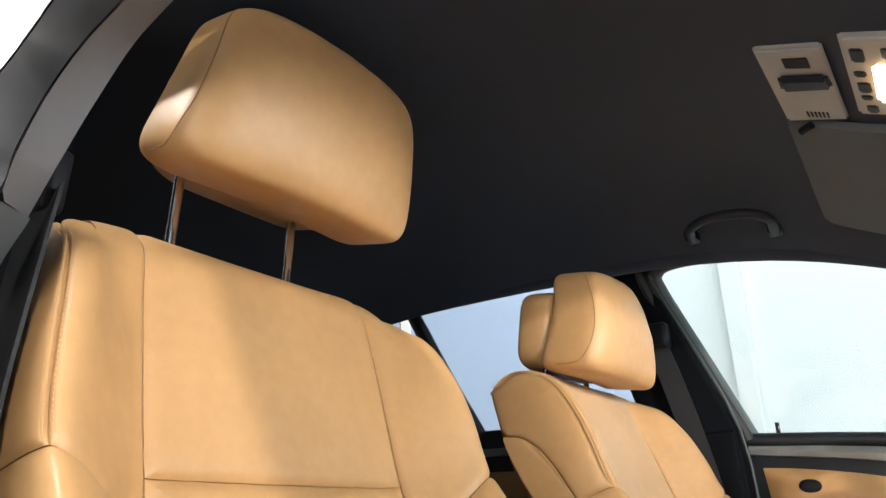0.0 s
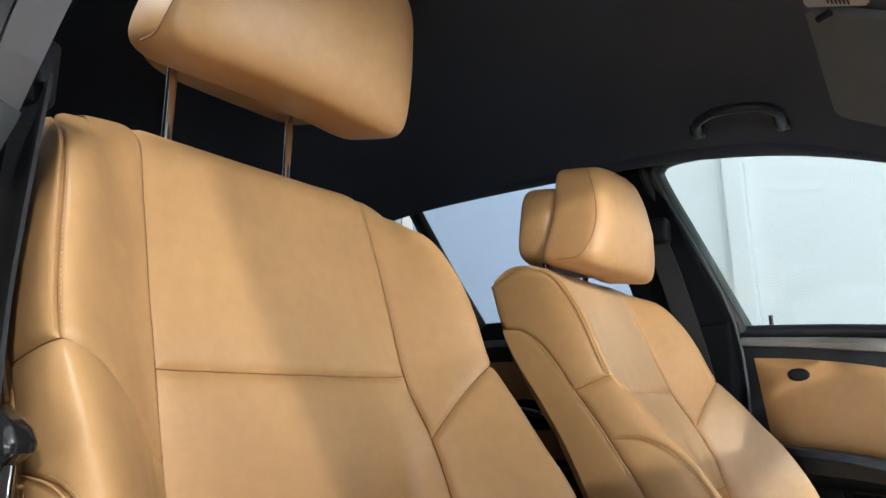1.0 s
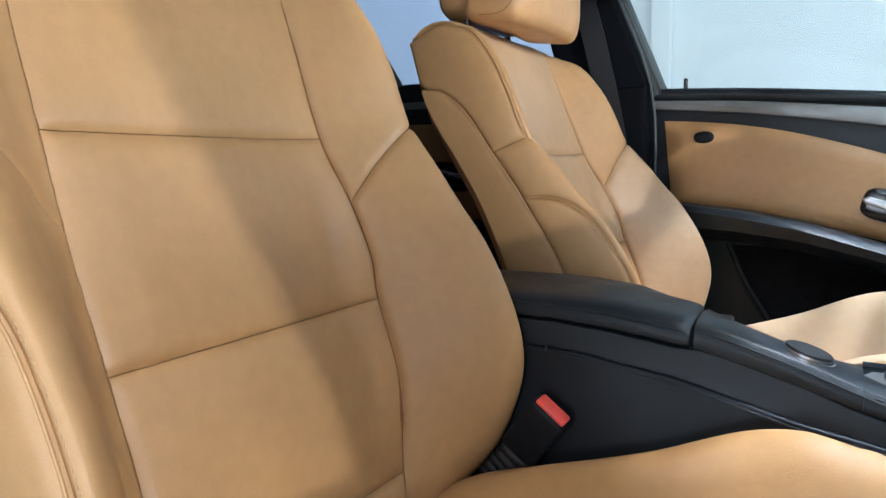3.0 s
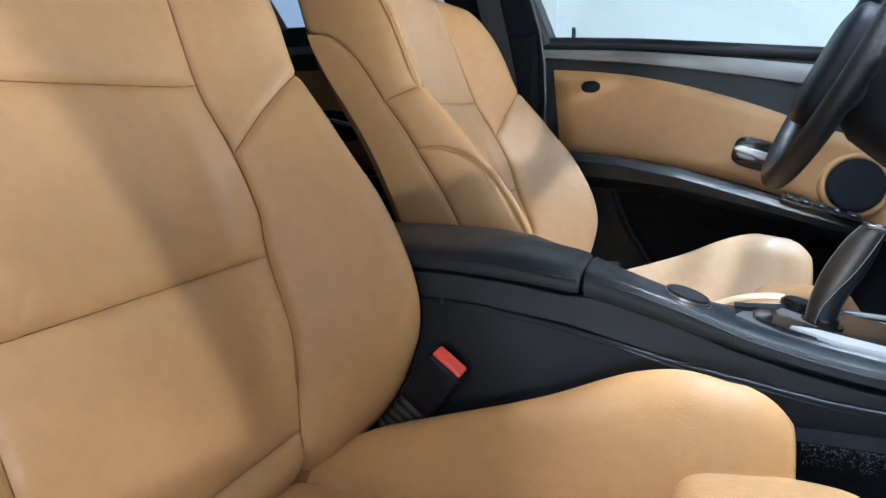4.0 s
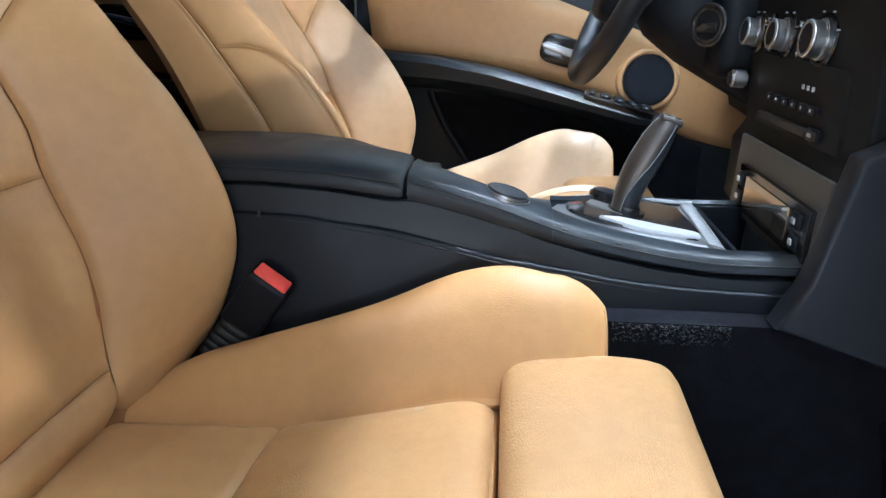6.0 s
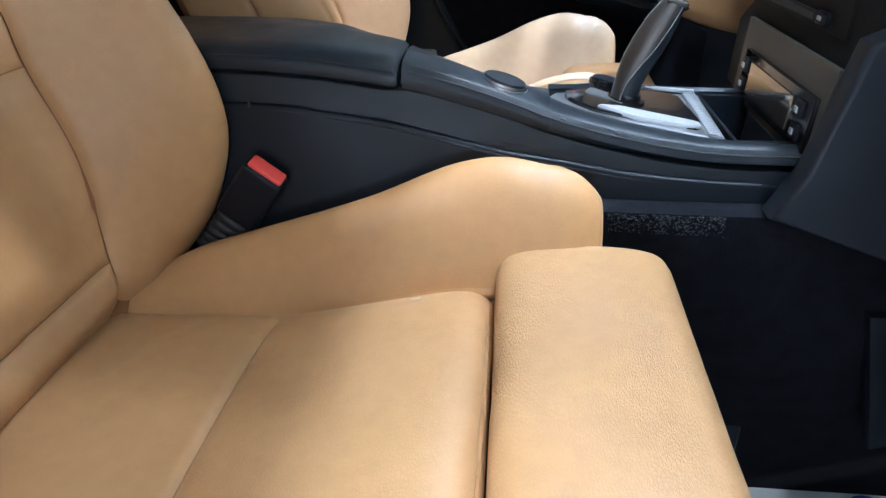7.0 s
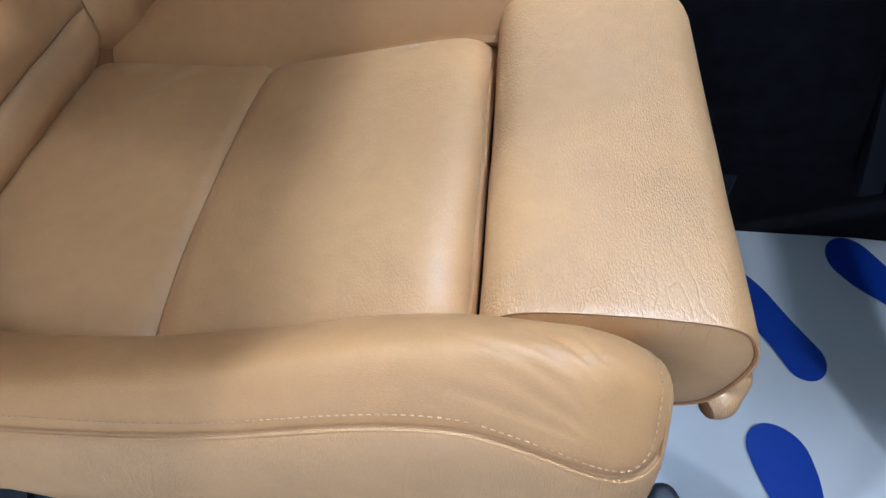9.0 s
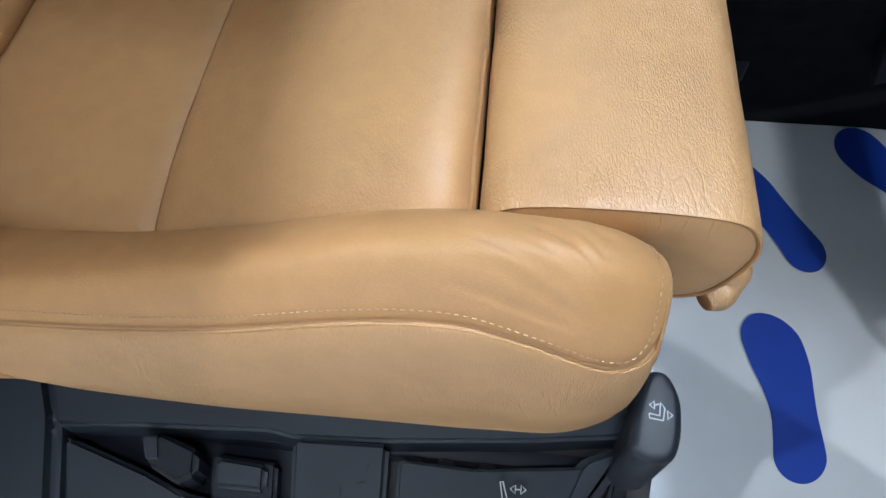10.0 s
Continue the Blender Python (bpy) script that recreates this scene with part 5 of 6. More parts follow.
def plate(outline, lift, thick, bevel=0.002):
    n = len(outline)
    bm = mesh_of([(x, y, plate_z(x) + lift) for x, y in outline] + [(x, y, plate_z(x) + lift - thick) for x, y in outline],
                 [tuple(range(n)), tuple(range(2 * n - 1, n - 1, -1))] + [(i, (i + 1) % n, n + (i + 1) % n, n + i) for i in range(n)])
    bmesh.ops.recalc_face_normals(bm, faces=bm.faces)
    if bevel:
        bmesh.ops.bevel(bm, geom=[e for e in bm.edges], offset=bevel, segments=2, affect="EDGES")
    return bm


def rounded(outline, r=0.010, n=4):
    """An outline with its corners rounded off."""
    out = []
    for i, p in enumerate(outline):
        p, a, b = Vector(p), Vector(outline[i - 1]), Vector(outline[(i + 1) % len(outline)])
        u, v = (a - p), (b - p)
        ra, rb = min(r, u.length / 2.2), min(r, v.length / 2.2)
        s0, s1 = p + u.normalized() * ra, p + v.normalized() * rb
        for k in range(n + 1):
            t = k / n
            out.append(tuple((1 - t) ** 2 * s0 + 2 * t * (1 - t) * p + t * t * s1))
    return out


part("trim_frame", plate([(0.432, -0.042), (0.49, -0.055), (0.61, -0.066), (0.628, -0.066), (0.636, 0.108), (0.56, 0.096), (0.495, 0.058), (0.448, 0.008)], 0.000, 0.02), SATIN, console, "satin silver trim frame")
part("gear_plate", plate(rounded([(0.455, -0.030), (0.492, -0.046), (0.600, -0.054), (0.610, -0.020), (0.604, 0.088), (0.560, 0.094), (0.500, 0.066), (0.462, 0.022)], 0.012), 0.005, 0.01, 0.0015), GLOSS_BLACK, console, "gloss black gear plate")
part("gear_plate_edge", plate(rounded([(0.487, -0.036), (0.520, -0.018), (0.602, -0.030), (0.606, -0.045), (0.590, -0.052), (0.530, -0.051)], 0.008), 0.0085, 0.006, 0.0015), BRIGHT, console, "bright silver gear plate edge")
part("gear_plate_edge", plate(rounded([(0.478, 0.008), (0.510, -0.006), (0.524, -0.012), (0.520, 0.022), (0.488, 0.034)], 0.006), 0.0085, 0.006, 0.0015), SATIN, console, "satin silver wing behind the selector")
strip_bm = plate([(0.612, 0.102), (0.630, 0.104), (0.623, -0.074), (0.607, -0.062)], 0.0045, 0.012, 0.0015)
part("trim_strip", strip_bm, SILVER_TRIM, console, "ribbed satin silver strip")
for k in range(26):
    y = -0.064 + 0.0064 * k
    x0 = 0.609 + 0.003 * (y + 0.06) / 0.16
    part("rib", box((x0, y, plate_z(0.62) + 0.0035), (x0 + 0.0135, y + 0.0028, plate_z(0.62) + 0.0056), 0.0006, 1), SILVER_TRIM, console)
part("trim_strip", tube([(0.450, 0.006, plate_z(0.450) + 0.003), (0.470, 0.036, plate_z(0.470) + 0.004), (0.498, 0.062, plate_z(0.498) + 0.005), (0.56, 0.098, plate_z(0.56) + 0.005), (0.628, 0.106, plate_z(0.628) + 0.005)], 0.0028, 8, 6), SATIN, console, "satin silver edge strip")
part("collar", disc((0.528, 0.012, plate_z(0.528) + 0.008), (0.15, 0, 1), 0.022, 0.016, 28, 0.006), GLOSS_BLACK, console, "gloss black selector collar")
lever = thing("gear_selector", (0.537, 0.012, 0.508), "black leather gear selector with a silver shoulder", "gear selector")
STEM = [(0.500, 0.5260, 0.0135), (0.519, 0.5262, 0.0148), (0.540, 0.5295, 0.0155), (0.561, 0.5360, 0.0170), (0.580, 0.5450, 0.0184), (0.595, 0.5520, 0.0178), (0.609, 0.5585, 0.0164), (0.621, 0.5645, 0.0140), (0.628, 0.5685, 0.0120)]


def stem_ring(z, x, half, grow, a0=0.0, a1=2 * math.pi, n=20):
    """Part of a ring round the leaning selector stem."""
    ax = Vector((0.35 if z > 0.55 else 0.12, 0, 1)).normalized()
    fwd = Vector((ax.z, 0, -ax.x))
    return [Vector((x, 0.012, z)) + fwd * (half + grow) * math.cos(a) + Vector((0, 1, 0)) * (half * 0.92 + grow) * math.sin(a) for a in [a0 + (a1 - a0) * k / n for k in range(n + (0 if a1 - a0 > 6.2 else 1))]]


part("grip", loft([stem_ring(z, x, h, 0.0) for z, x, h in STEM]), BLACK_LEATHER, lever, "black leather grip")


def shoulder_span(z):
    """The silver inlay covers the rear of the stem at the foot and turns towards the passenger higher up."""
    return math.pi * table([(0.53, 0.98), (0.567, 0.92), (0.603, 0.96), (0.64, 1.0)], z), math.pi * table([(0.53, 1.34), (0.567, 1.52), (0.603, 1.62), (0.64, 1.72)], z)


rows = []
for z, x, h in STEM[1:]:
    a0, a1 = shoulder_span(z)
    rows.append(stem_ring(z, x, h, 0.0012, a0, a1, 14) + stem_ring(z, x, h, -0.002, a0, a1, 14)[::-1])
part("shoulder", loft(rows), INLAY, lever, "smoked silver selector shoulder")
for k in (0, 1):
    part("chrome_line", tube([stem_ring(z, x, h, 0.0012, shoulder_span(z)[k], shoulder_span(z)[k] + 0.01, 1)[0] for z, x, h in STEM[1:]], 0.0005, 6, 4), SILVER_TRIM, lever, "thin silver line")
tip = Matrix.Translation((0.5700, 0.012, 0.630)) @ Euler((0, radians(18), 0)).to_matrix().to_4x4()
top = part("top_cap", box((-0.0125, -0.0115, -0.004), (0.0125, 0.0115, 0.003), 0.0028, 3, tip), INLAY, lever, "satin silver cap with the park button")
part("park_button", box((-0.009, -0.008, 0.002), (0.010, 0.008, 0.0038), 0.001, 1, tip), GLOSS_BLACK, top, "dark park button")
part("mark", box((-0.001, -0.003, 0.0036), (0.003, 0.003, 0.0042), 0, 1, tip), WHITE_INK, top)
dial = thing("rotary_controller", (0.384, -0.074, 0.55), "round black and silver rotary controller on the console", "control knob")
dz = rim_z(0.384) - 0.003
part("base", disc((0.384, -0.074, dz - 0.002), (0.30, 0, 1), 0.0280, 0.012, 40, 0.003), GLOSS_BLACK, dial, "black base ring")
part("knob", disc((0.385, -0.074, dz + 0.0020), (0.30, 0, 1), 0.0265, 0.009, 40, 0.003), SILVER, dial, "silver knob ring")
part("cap", disc((0.3865, -0.074, dz + 0.0064), (0.30, 0, 1), 0.0232, 0.004, 40, 0.001), BLACK_LEATHER, dial, "black padded cap")
pb = thing("console_button", (0.464, -0.016, 0.525), "small silver button with a red mark on the console", "button")
part("cap", box((0.455, -0.026, plate_z(0.464) + 0.001), (0.475, -0.008, plate_z(0.464) + 0.010), 0.003, 2, None), SMOKED, pb, "smoked silver cap")
part("lamp", box((0.463, -0.0185, plate_z(0.464) + 0.0098), (0.4665, -0.0155, plate_z(0.464) + 0.0106), 0.0003, 1, None), RED, pb, "red mark")
part("second_knob", disc((0.509, 0.064, plate_z(0.509) + 0.009), (0.2, 0, 1), 0.0205, 0.012, 28, 0.003), GLOSS_BLACK, console, "round black control")
part("second_knob_cap", disc((0.510, 0.064, plate_z(0.509) + 0.0145), (0.2, 0, 1), 0.0165, 0.003, 28, 0.001), PLASTIC, console)
# open tray before the dash
tray = part("tray", box((0.636, -0.072, 0.42), (0.70, 0.105, 0.435), 0.002, 1), PLASTIC, console, "deep black tray")
for lo, hi in [((0.634, -0.074, 0.42), (0.639, 0.107, 0.500)), ((0.636, -0.079, 0.42), (0.70, -0.071, 0.502)), ((0.636, 0.103, 0.42), (0.70, 0.110, 0.502))]:
    part("tray_wall", box(lo, hi, 0.001, 1), PLASTIC, console)

# ---------------------------------------------------------------- belt buckles
def buckle(m, label, twin=None):
    b = thing("belt_buckle", m @ Vector((0, 0, -0.10)), label, "belt buckle", "belt buckles")
    part("housing", box((-0.024, -0.014, -0.075), (0.024, 0.014, 0.0), 0.005, 3, m), PLASTIC, b, "black plastic housing")
    part("button", box((-0.020, -0.010, -0.004), (0.020, 0.010, 0.004), 0.002, 2, m), RED, b, "red release button")
    for k in range(5):
        part("boot_fold", pillow((0.043 - 0.002 * k, 0.026, 0.015), 3.0, m @ Matrix.Translation((-0.002 * k, 0, -0.083 - 0.0125 * k)), 20, 8), RUBBER, b)
    return b


buckle(Matrix.Translation((0.138, -0.142, 0.478)) @ Euler((radians(8), radians(37), 0)).to_matrix().to_4x4(), "black seat belt buckle with a red button beside the console")

# ---------------------------------------------------------------- dashboard
dash = thing("dashboard", (0.95, 0.0, 0.0), "black dashboard with dark wood trim and silver knobs", "dashboard")
DASH = [(0.79, 0.60), (0.76, 0.70), (0.735, 0.755), (0.73, 0.768), (0.735, 0.785), (0.768, 0.835), (0.785, 0.856), (0.81, 0.880), (0.95, 0.895), (1.25, 0.87), (1.25, 0.30), (0.95, 0.40), (0.80, 0.55)]
part("body", prism(DASH, "y", -0.70, 0.232, 0.01, 3), MATT_BLACK, dash, "black soft dashboard body")
part("driver_side", prism([(0.83, 0.56), (0.80, 0.70), (0.79, 0.80), (0.80, 0.90), (0.84, 0.945), (1.25, 0.90), (1.25, 0.30)], "y", 0.234, 0.70, 0.012, 3), MATT_BLACK, dash, "black dashboard behind the wheel")
part("centre_face", prism([(0.745, 0.44), (0.705, 0.492), (0.707, 0.575), (0.722, 0.600), (0.718, 0.70), (0.716, 0.768), (0.82, 0.768), (0.82, 0.44)], "y", -0.128, 0.236, 0.006, 3), MATT_BLACK, dash, "dark centre stack")
part("lower_face", prism([(0.693, 0.489), (0.698, 0.590), (0.703, 0.590), (0.700, 0.489)], "y", -0.122, 0.160, 0.001, 1), WARM_DARK, dash, "warm dark grey lower face")
# climate knobs
for y, z, r in ((0.209, 0.719, 0.0185), (0.105, 0.719, 0.0185), (-0.004, 0.718, 0.0205)):
    k = part("knob", disc((0.707, y, z), (-1, 0, 0.10), r - 0.001, 0.018, 40, 0.002), SATIN, dash, "silver climate knob with a black face")
    part("knob_band", disc((0.7130, y, z), (-1, 0, 0.10), r + 0.0012, 0.008, 40, 0.0015), SATIN, k, "knurled silver band")
    part("knob_ring", ring_band((0.6980, y, z + 0.001), (-1, 0, 0.10), r - 0.0030, 0.0026, 40, 10), SATIN, k, "satin silver knob ring")
    part("knob_face", disc((0.6975, y, z + 0.001), (-1, 0, 0.10), r - 0.0046, 0.0034, 28, 0.0005), PLASTIC, k, "black knob face")
    part("mark", box((0.6960, y - 0.0025, z - 0.002), (0.6966, y + 0.0025, z + 0.003), 0, 1), WHITE_INK, k)
    part("knob_seat", ring_band((0.7165, y, z), (-1, 0, 0.10), r + 0.006, 0.003, 36, 6), GLOSS_BLACK, dash, "gloss black knob seat")
    for a in (-70, -25, 25, 70):
        part("mark", box((0.7145, y + 1.5 * r * math.sin(radians(a)) - 0.0012, z + 1.5 * r * math.cos(radians(a)) - 0.0009), (0.7175, y + 1.5 * r * math.sin(radians(a)) + 0.0012, z + 1.5 * r * math.cos(radians(a)) + 0.0009), 0, 1), WHITE_INK, dash)
for y, z in ((0.050, 0.734), (0.050, 0.717), (0.050, 0.700), (0.157, 0.737), (0.157, 0.702)):
    part("button", box((0.711, y - 0.009, z - 0.006), (0.720, y + 0.009, z + 0.006), 0.002, 2), GLOSS_BLACK, dash, "small black button")
    part("mark", box((0.7098, y - 0.004, z - 0.001), (0.7112, y + 0.004, z + 0.001), 0, 1), WHITE_INK, dash)
part("radio_face", prism([(0.7175, 0.606), (0.7150, 0.692), (0.73, 0.692), (0.73, 0.606)], "y", -0.075, 0.185, 0.002, 2), MATT_BLACK, dash, "black radio front")
k = part("knob", disc((0.704, 0.232, 0.655), (-1, 0, 0.08), 0.0125, 0.022, 30, 0.003), SATIN, dash, "silver volume knob")
part("knob_face", disc((0.6925, 0.232, 0.656), (-1, 0, 0.08), 0.009, 0.003, 24, 0.0005), PLASTIC, k)
for k in range(6):
    part("radio_button", box((0.709, -0.026 + 0.026 * k, 0.640), (0.715, -0.004 + 0.026 * k, 0.649), 0.0015, 1), PLASTIC, dash)
    part("mark", box((0.7080, -0.016 + 0.026 * k, 0.643), (0.7092, -0.0145 + 0.026 * k, 0.646), 0, 1), WHITE_INK, dash)
for k in range(3):
    part("mark", box((0.7095, -0.012 + 0.014 * k, 0.664), (0.7115, -0.008 + 0.014 * k, 0.669), 0, 1), WHITE_INK, dash)
part("disc_slot", box((0.7092, -0.008, 0.613), (0.715, 0.150, 0.624), 0.002, 1), RUBBER, dash, "black disc slot")
part("eject_button", box((0.708, -0.044, 0.613), (0.715, -0.012, 0.627), 0.002, 1), PLASTIC, dash)
part("mark", box((0.707, -0.030, 0.618), (0.7085, -0.021, 0.622), 0, 1), WHITE_INK, dash)
# display unit on the lower face
unit = part("display_unit", prism([(0.688, 0.500), (0.690, 0.557), (0.697, 0.557), (0.697, 0.499)], "y", -0.106, 0.124, 0.002, 2), GLOSS_BLACK, dash, "black display unit")
part("display", prism([(0.6865, 0.509), (0.6882, 0.547), (0.691, 0.547), (0.690, 0.509)], "y", -0.056, 0.091, 0.001, 1), DISPLAY, unit, "glossy display reflecting the tan seats")
for z in (0.517, 0.540):
    for y in (-0.082, 0.108):
        part("button", box((0.685, y - 0.010, z - 0.009), (0.690, y + 0.010, z + 0.009), 0.002, 2), PLASTIC, unit)
        part("mark", box((0.6832, y - 0.004, z - 0.003), (0.6845, y + 0.004, z + 0.003), 0, 1), WHITE_INK, unit)
# vents with wood and silver, leaning back
def lean(y, z):
    """A place on the leaning vent face: its x, and how far it is pushed sideways."""
    q = (z - 0.783) / 0.052
    return Vector((0.712 + 0.040 * q, y - 0.040 * q, z))


def lean_bar(y0, y1, z0, z1, out, back=0.010, bevel=0.0008):
    bm = mesh_of([lean(y, z) + Vector((dx, 0, 0)) for dx in (-out, back) for y, z in ((y0, z0), (y1, z0), (y1, z1), (y0, z1))],
                 [(0, 1, 2, 3), (7, 6, 5, 4), (0, 4, 5, 1), (1, 5, 6, 2), (2, 6, 7, 3), (3, 7, 4, 0)])
    bmesh.ops.recalc_face_normals(bm, faces=bm.faces)
    if bevel:
        bmesh.ops.bevel(bm, geom=bm.edges[:], offset=bevel, segments=2, affect="EDGES")
    return bm


part("wood_strip", prism([(0.706, 0.768), (0.700, 0.774), (0.706, 0.783), (0.74, 0.785), (0.74, 0.766)], "y", -0.60, 0.240, 0.003, 3), WOOD, dash, "polished dark wood strip")
part("silver_line", prism([(0.703, 0.763), (0.703, 0.767), (0.73, 0.767), (0.73, 0.763)], "y", -0.60, 0.240, 0.0008, 1), SILVER_TRIM, dash, "thin silver line")
part("wood_strip", lean_bar(-0.40, 0.235, 0.836, 0.853, 0.006, 0.03, 0.003), WOOD, dash, "polished dark wood strip above the vents")
part("wood_end", lean_bar(0.205, 0.232, 0.783, 0.836, 0.004, 0.02, 0.003), WOOD, dash, "polished dark wood end piece")
for y0, y1 in ((0.075, 0.200), (-0.125, 0.020)):
    vent = part("vent", lean_bar(y0, y1, 0.785, 0.834, -0.004, 0.03), GLOSS_BLACK, dash, "black air vent")
    for k in range(5):
        z = 0.789 + 0.0095 * k
        part("slat", lean_bar(y0 + 0.004, y1 - 0.004, z, z + 0.003, 0.004, 0.006, 0.0006), PLASTIC, vent)
    yc = (y0 + y1) / 2
    part("slider", lean_bar(yc - 0.016, yc + 0.016, 0.805, 0.812, 0.010, 0.0, 0.002), CHROME, vent, "silver vent slider")
    part("vent_frame", lean_bar(y1 - 0.001, y1 + 0.005, 0.784, 0.835, 0.005, 0.01, 0.001), SATIN, vent, "silver vent frame")
    part("vent_frame", lean_bar(y0 - 0.003, y0 + 0.001, 0.784, 0.835, 0.003, 0.01, 0.001), SATIN, vent, "silver vent frame")
mid = part("vent_centre", lean_bar(0.024, 0.071, 0.784, 0.835, 0.003, 0.02, 0.002), GREY_PLASTIC, dash, "grey strip between the vents")
part("hazard_button", lean_bar(0.036, 0.060, 0.800, 0.822, 0.006, 0.0, 0.002), GLOSS_BLACK, mid, "dark hazard switch")
part("knee_panel", prism([(0.652, 0.452), (0.676, 0.50), (0.702, 0.622), (0.74, 0.64), (1.1, 0.62), (1.1, 0.30), (0.80, 0.40)], "y", -0.165, -0.132, 0.006, 3), GREY_PLASTIC, dash, "dark grey console cheek in the footwell")
part("glove_box", prism([(0.84, 0.46), (0.80, 0.62), (0.80, 0.72), (1.2, 0.72), (1.2, 0.42)], "y", -0.70, -0.167, 0.012, 3), PLASTIC, dash, "black glove box lid")

# ---------------------------------------------------------------- steering wheel and column
wheel = thing("steering_wheel", (0.575, 0.372, 0.80), "black leather steering wheel with a perforated grip", "steering wheel")
C = Vector((0.572, 0.372, 0.812))
N = Vector((-0.90, 0, 0.436)).normalized()
part("rim", ring_band(C, N, 0.182, 0.0175, 64, 14), PERFORATED, wheel, "black leather rim")
part("hub", pillow((0.15, 0.19, 0.06), 4.0, Matrix.Translation(C + N * 0.004) @ N.to_track_quat("Z", "Y").to_matrix().to_4x4(), 28, 16), PLASTIC, wheel, "black airbag cover")
for ang in (200, 340, 90):
    a = radians(ang)
    q = N.to_track_quat("Z", "Y").to_matrix()
    way = q @ Vector((math.cos(a), math.sin(a), 0))
    part("spoke", tube([C - N * 0.02 + way * 0.06, C - N * 0.014 + way * 0.12, C - N * 0.003 + way * 0.176], lambda t: 0.020 - 0.006 * t, 10, 4), GREY_PLASTIC, wheel, "grey spoke")
column = thing("steering_column", (0.70, 0.372, 0.74), "black plastic steering column cover with key slot", "steering column")
rings = []
for d, ry, rz in [(-0.03, 0.055, 0.05), (-0.06, 0.075, 0.066), (-0.12, 0.088, 0.078), (-0.22, 0.095, 0.085), (-0.30, 0.10, 0.09)]:
    c = C + N * d + Vector((0, 0, -0.012))
    q = N.to_track_quat("Z", "Y").to_matrix()
    rings.append([c + q @ Vector((rz * math.copysign(abs(math.sin(t)) ** 0.7, math.sin(t)), ry * math.copysign(abs(math.cos(t)) ** 0.7, math.cos(t)), 0)) for t in [2 * math.pi * k / 24 for k in range(24)]])
part("cover", loft(rings), COLUMN, column, "dark grey column cover")
part("key_slot_housing", pillow((0.14, 0.17, 0.15), 5.0, pose(0.742, 0.335, 0.722), 32, 18), COLUMN, column, "dark grey key slot housing")
kn = Vector((-0.8, -0.6, 0.05)).normalized()
kc = Vector((0.664, 0.268, 0.726))
part("key_ring", ring_band(kc, kn, 0.0275, 0.0035, 40, 10), GLOSS_BLACK, column, "gloss black key slot ring")
part("key_ring", ring_band(kc + kn * 0.001, kn, 0.0225, 0.0018, 36, 8), SMOKED, column, "thin smoked metal ring")
part("key_slot", disc(kc - kn * 0.002, kn, 0.022, 0.006, 28, 0.001), PLASTIC, column, "dark key slot")
part("key", box((-0.018, -0.011, -0.002), (0.018, 0.004, 0.006), 0.002, 2, Matrix.Translation(kc) @ kn.to_track_quat("Z", "Y").to_matrix().to_4x4()), GLOSS_BLACK, column)
stalk = part("stalk", tube([(0.69, 0.33, 0.782), (0.672, 0.27, 0.80), (0.662, 0.23, 0.812)], lambda t: 0.008 + 0.002 * t, 10, 4), PLASTIC, column, "black wiper stalk")
part("stalk_knob", pillow((0.032, 0.034, 0.036), 2.6, pose(0.660, 0.222, 0.815), 20, 12), PLASTIC, stalk, "black stalk end")

# ---------------------------------------------------------------- footwell
structure("trim_tunnel_carpet", prism([(-0.150, 0.448), (-0.152, 0.30), (-0.083, 0.0), (-0.06, 0.0), (-0.06, 0.448)], "x", 0.40, 1.3, 0.006, 3), CARPET, "black carpet on the tunnel side", "carpet")
rng = random.Random(5)
bm = bmesh.new()
for k in range(700):
    x, z = 0.497 + 0.118 * rng.random(), 0.447 - 0.022 * rng.random() ** 1.6
    way = Vector((rng.uniform(-1, 1), rng.uniform(-1.2, -0.3), rng.uniform(-0.6, 1.0))).normalized()
    a = Vector((x, -0.1502, z))
    side = way.orthogonal().normalized() * 0.00035
    b = a + way * rng.uniform(0.0015, 0.0038)
    bm.faces.new([bm.verts.new(a - side), bm.verts.new(a + side), bm.verts.new(b)])
me = bpy.data.meshes.new("carpet_fuzz")
bm.to_mesh(me)
bm.free()
me.materials.append(FUZZ)
tagged(new("carpet_fuzz", me), "dusty grey fuzz along the worn carpet edge", "carpet fuzz", "", "stuff")
structure("floor_toe_board", prism([(0.99, 0.0), (1.35, 0.32), (1.35, -0.05), (0.99, -0.05)], "y", -0.68, -0.10, 0), CARPET, "black carpet rising under the dashboard", "carpet", False)
structure("floor_tunnel", box((-1.0, -0.075, 0.0), (1.3, 0.13, 0.30), 0.03, 3), CARPET, "black carpeted tunnel", "carpet")
bar = thing("foot_bar", (0.83, -0.14, 0.18), "black plastic bar at the footwell side", "trim bar")
part("bar", prism([(0.775, 0.345), (0.800, 0.345), (0.850, 0.17), (0.825, 0.16)], "y", -0.165, -0.140, 0.004, 2), PLASTIC, bar)

mat_thing = thing("paper_floor_mat", (0.85, -0.35, 0.004), "white paper floor mat printed with blue shoe shapes", "floor mat")
nx, ny = 36, 36
rows = []
for i in range(nx + 1):
    row = []
    for j in range(ny + 1):
        x, y = 0.575 + 0.41 * i / nx, -0.66 + 0.574 * j / ny
        z = 0.006 + 0.004 * noise.noise((x * 6, y * 6, 0.3)) + 0.002 * noise.noise((x * 19, y * 15, 2.3))
        row.append(Vector((x, y, z)))
    rows.append(row)


def mat_z(x, y):
    return 0.006 + 0.004 * noise.noise((x * 6, y * 6, 0.3)) + 0.002 * noise.noise((x * 19, y * 15, 2.3))


sheet = grid(rows)
